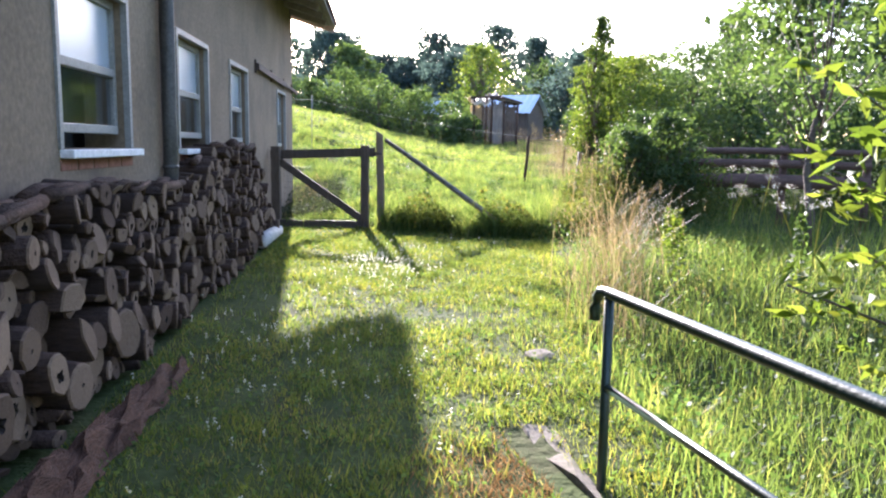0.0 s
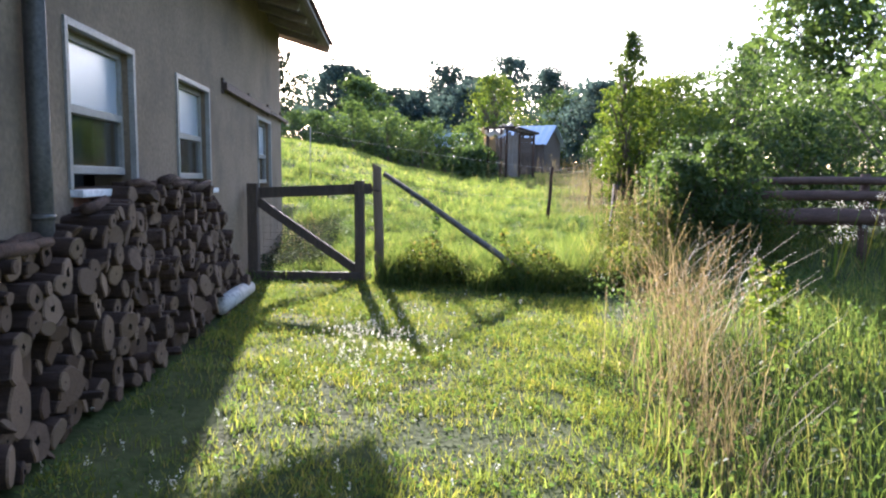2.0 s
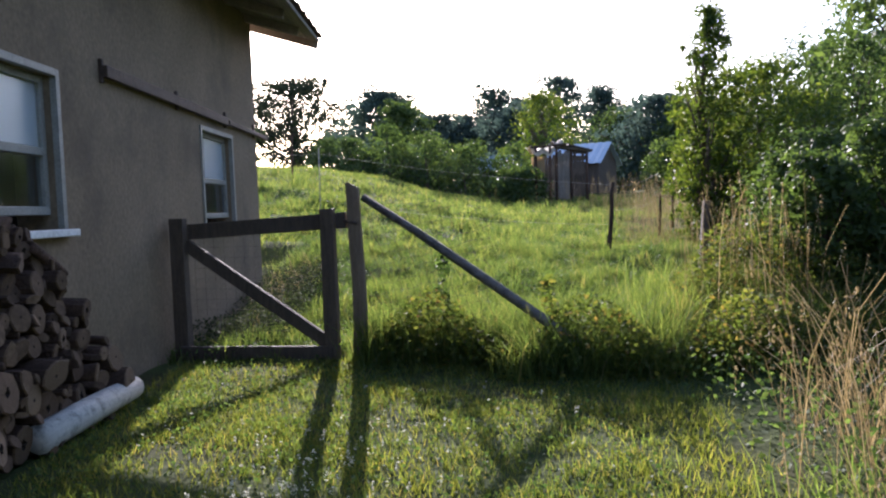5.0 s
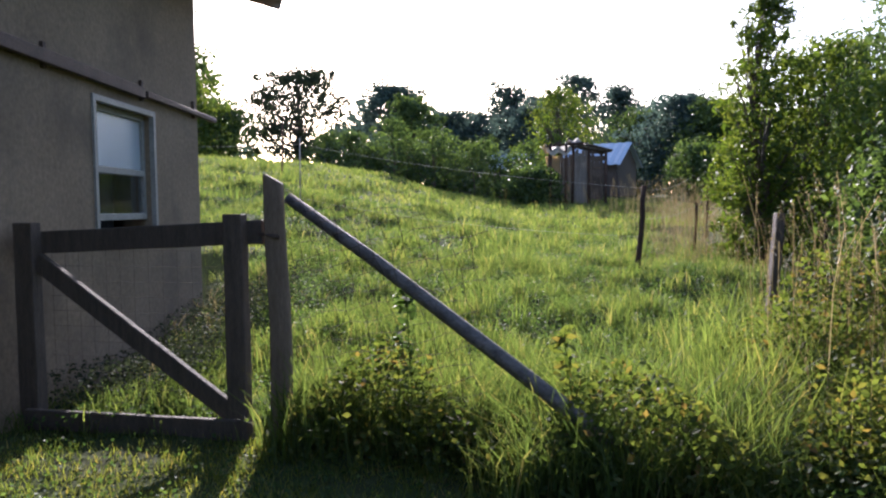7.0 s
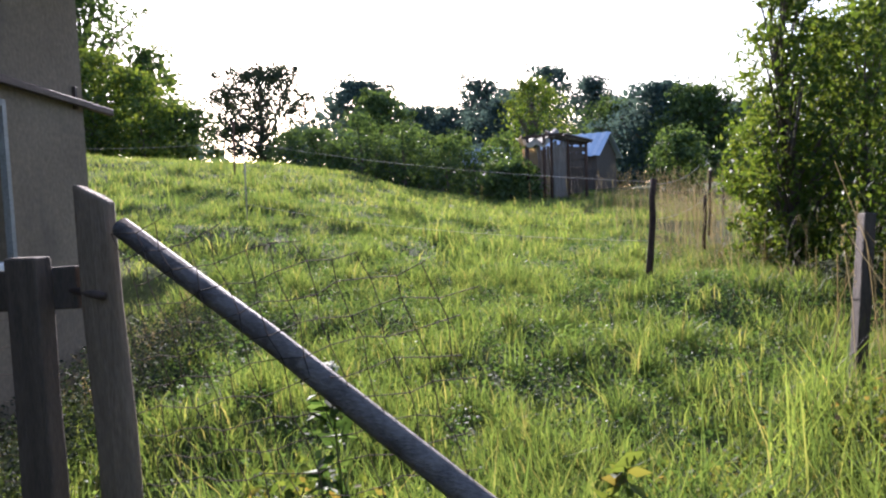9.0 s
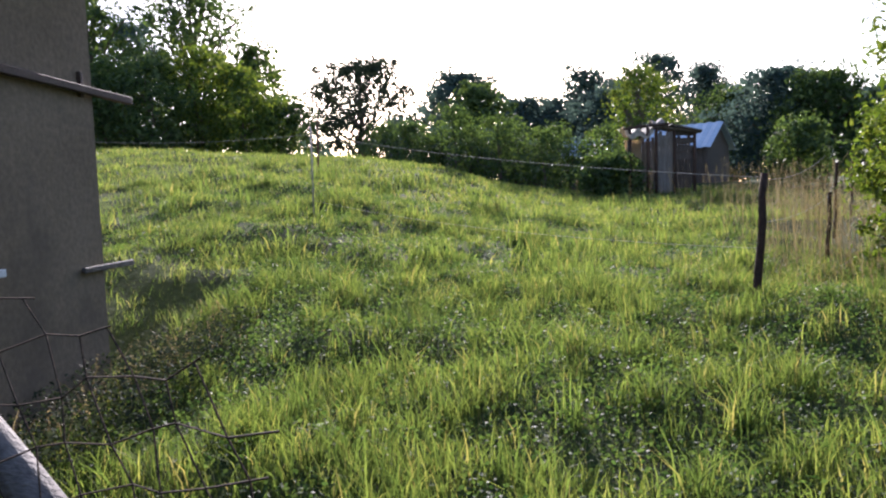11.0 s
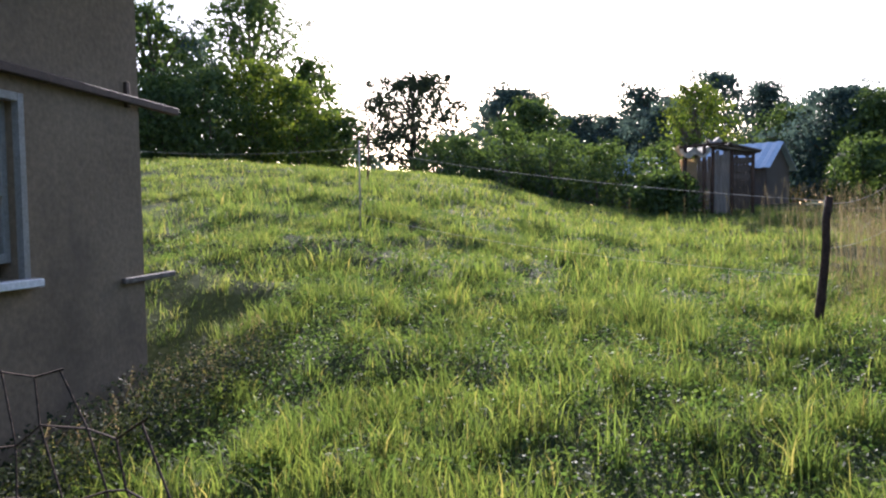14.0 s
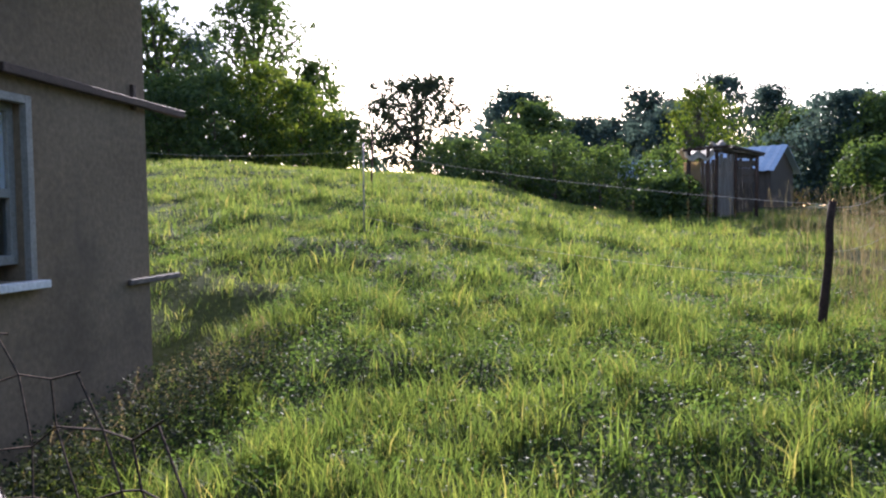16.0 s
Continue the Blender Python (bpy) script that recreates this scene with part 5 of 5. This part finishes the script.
def dry_grass(n, cx, cy, sx, sy, h, label, lean=0.22):
    x, y = rng.normal(cx, sx, n), rng.normal(cy, sy, n)
    hh = h * rng.uniform(0.4, 1.15, n)
    a, ln = rng.uniform(0, 2 * np.pi, n), np.clip(rng.normal(lean, 0.16, n), 0.02, 0.85)
    z = gz(x, y)
    v = np.empty((n, 6, 3), np.float32)
    w = 0.0022
    for i, (t, b) in enumerate(((0, 0.0), (0.72, 0.42), (1.0, 1.0))):
        px, py = x + np.cos(a) * ln * hh * b, y + np.sin(a) * ln * hh * b
        pz = z - 0.02 + hh * t
        v[:, 2 * i] = np.stack([px - w * np.sin(a), py + w * np.cos(a), pz], 1)
        v[:, 2 * i + 1] = np.stack([px + w * np.sin(a), py - w * np.cos(a), pz], 1)
    i = np.arange(n)[:, None] * 6
    stuff(array_mesh("dry_grass", v.reshape(-1, 3), [], np.concatenate([np.hstack([i, i + 1, i + 3, i + 2]), np.hstack([i + 2, i + 3, i + 5, i + 4])]), M_STRAW), label)
    k = rng.random(n) < 0.55
    tx, ty = x + np.cos(a) * ln * hh, y + np.sin(a) * ln * hh
    seeds(tx[k], ty[k], (z + hh)[k], 14, 0.16, 0.007, M_STRAW, "seed_heads", "straw-coloured grass seed heads")
    blades_x, blades_y = rng.normal(cx, sx, n), rng.normal(cy, sy, n)
    stuff(blades("dry_grass", blades_x, blades_y, h * 0.55 * rng.uniform(0.4, 1.1, n), np.full(n, 0.007), np.clip(rng.normal(0.5, 0.2, n), 0.1, 0.95), M_STRAW), label)


for _i, (_x, _y, _h2) in enumerate(((2.8, 5.8, 0.75), (2.95, 6.4, 0.9), (3.1, 7.0, 1.0), (3.3, 7.6, 1.05), (3.5, 8.2, 1.05), (3.7, 8.9, 1.0), (3.9, 9.6, 1.0))):
    dry_grass(46, _x + 0.15, _y, 0.2, 0.3, _h2 * 0.92, "clump of tall straw-coloured dry grass", 0.6)
dry_grass(75, 4.6, 12.4, 0.33, 0.4, 1.4, "tall dry grass stalks on the bank", 0.16)
dry_grass(70, 4.6, 12.2, 0.35, 0.6, 1.15, "tall dry grass stalks beside the fence", 0.16)
dry_grass(60, 5.3, 14.6, 0.25, 0.8, 1.0, "tall dry grass beside the thicket", 0.2)
dry_grass(330, 6.1, 21.0, 0.4, 2.2, 0.95, "tall dry grass beside the thicket", 0.25)
dry_grass(420, 8.0, 26.5, 0.8, 2.8, 1.1, "tall dry grass below the sheds", 0.25)
dry_grass(260, 8.8, 30.5, 1.7, 2.6, 1.0, "tall bleached grass round the sheds", 0.25)
dry_grass(560, 5.2, 20.0, 0.55, 1.1, 0.17, "flattened hay by the stake", 0.8)
dry_grass(60, -0.6, 15.2, 0.2, 0.9, 0.4, "dead stems at the foot of the wall", 0.5)
dry_grass(220, -0.65, 16.7, 0.2, 0.4, 0.25, "dry grass at the house corner", 0.6)


def clover_heads(n, cx, cy, sx, sy, label):
    x, y = rng.normal(cx, sx, n), rng.normal(cy, sy, n)
    z = gz(x, y) + rng.uniform(0.06, 0.12, n)
    p = np.repeat(np.stack([x, y, z], 1), 9, 0) + rng.normal(0, 1, (n * 9, 3)) * np.array([0.006, 0.006, 0.014])
    stuff(leaves("flower_heads", p, 0.014, M_FLOWER, None, 1.0, 0.6), label, "flowers")
    stuff(blades("flower_stems", x, y, z - gz(x, y), np.full(n, 0.003), np.full(n, 0.05), M_MEADOW), "thin stems of white flower heads", "flowers")


clover_heads(240, 0.92, 8.3, 0.27, 0.75, "white plantain and clover heads in the lawn")
clover_heads(120, 0.4, 4.6, 0.5, 1.2, "white clover heads in the shaded lawn")
clover_heads(50, 1.2, 7.5, 0.7, 1.8, "white clover heads in the lawn")


def tall_weed(x, y, h, n, size, material, label, flower=False, seed=0):
    r = np.random.default_rng(seed)
    root = tagged(new("tall_weed"), label, "plant")
    z = float(gz(x, y))
    tube("stem", [(x, y, z - 0.05), (x + 0.02, y, z + h * 0.5), (x, y + 0.01, z + h)], [0.008, 0.006, 0.003], M_MEADOW, root, 5)
    t = r.random(n) ** 0.8
    a = r.uniform(0, 6.28, n)
    rad = 0.02 + 0.13 * (1 - t) ** 0.6
    p = np.stack([x + np.cos(a) * rad * r.uniform(0.3, 1, n), y + np.sin(a) * rad * r.uniform(0.3, 1, n), z + 0.1 + (h - 0.1) * t], 1)
    leaves("leaves", p, size, material, root, 0.6, 0.42)
    if flower:
        q = np.array([x, y, z + h]) + r.normal(0, 1, (40, 3)) * np.array([0.022, 0.022, 0.016])
        tagged(leaves("flower", q * 0.5 + np.array([x, y, z + h]) * 0.5, 0.04, M_FLOWER, root, 1.0, 0.6), "white flower head")


tall_weed(1.67, 12.0, 0.98, 90, 0.10, M_CLOVER, "tall dark thistle with a white flower head", True, 1)
tall_weed(2.55, 11.75, 0.75, 70, 0.09, M_BRAMBLE, "tall leafy weed beside the fence", False, 2)
tall_weed(4.1, 7.5, 0.85, 160, 0.09, M_LEAFBRIGHT, "upright leafy green weed", False, 3)
tall_weed(4.35, 8.4, 0.7, 120, 0.09, M_LEAFBRIGHT, "upright leafy green weed", False, 4)
tall_weed(5.0, 6.6, 1.0, 150, 0.10, M_LEAF, "upright leafy green weed", False, 5)


def umbel(x, y, h, seed):
    r = np.random.default_rng(seed)
    root = tagged(new("umbel_plant"), "wild umbel plant with lacy white flower heads", "plant", "umbels")
    z = float(gz(x, y))
    v, f = [], []
    for k in range(5):
        tip = Vector((x + r.uniform(-0.25, 0.25), y + r.uniform(-0.25, 0.25), z + h * r.uniform(0.75, 1.05)))
        t, q = tube_arrays([(x, y, z - 0.05), (x, y, z + h * 0.4), tip], [0.008, 0.006, 0.003], 5)
        f += [tuple(i + len(v) for i in g) for g in q]
        v += t
        p = np.array(tip) + r.normal(0, 1, (34, 3)) * np.array([0.034, 0.034, 0.022])
        leaves("flower", p, 0.015, M_FLOWER, root, 1.0, 0.7)
    mesh_object("stem", v, f, M_MEADOW, root)


for _i, (_x, _y, _h2) in enumerate(((5.2, 8.6, 1.15), (5.7, 8.0, 1.05), (5.5, 7.2, 0.9), (6.0, 9.4, 1.2))):
    umbel(_x, _y, _h2, 200 + _i)
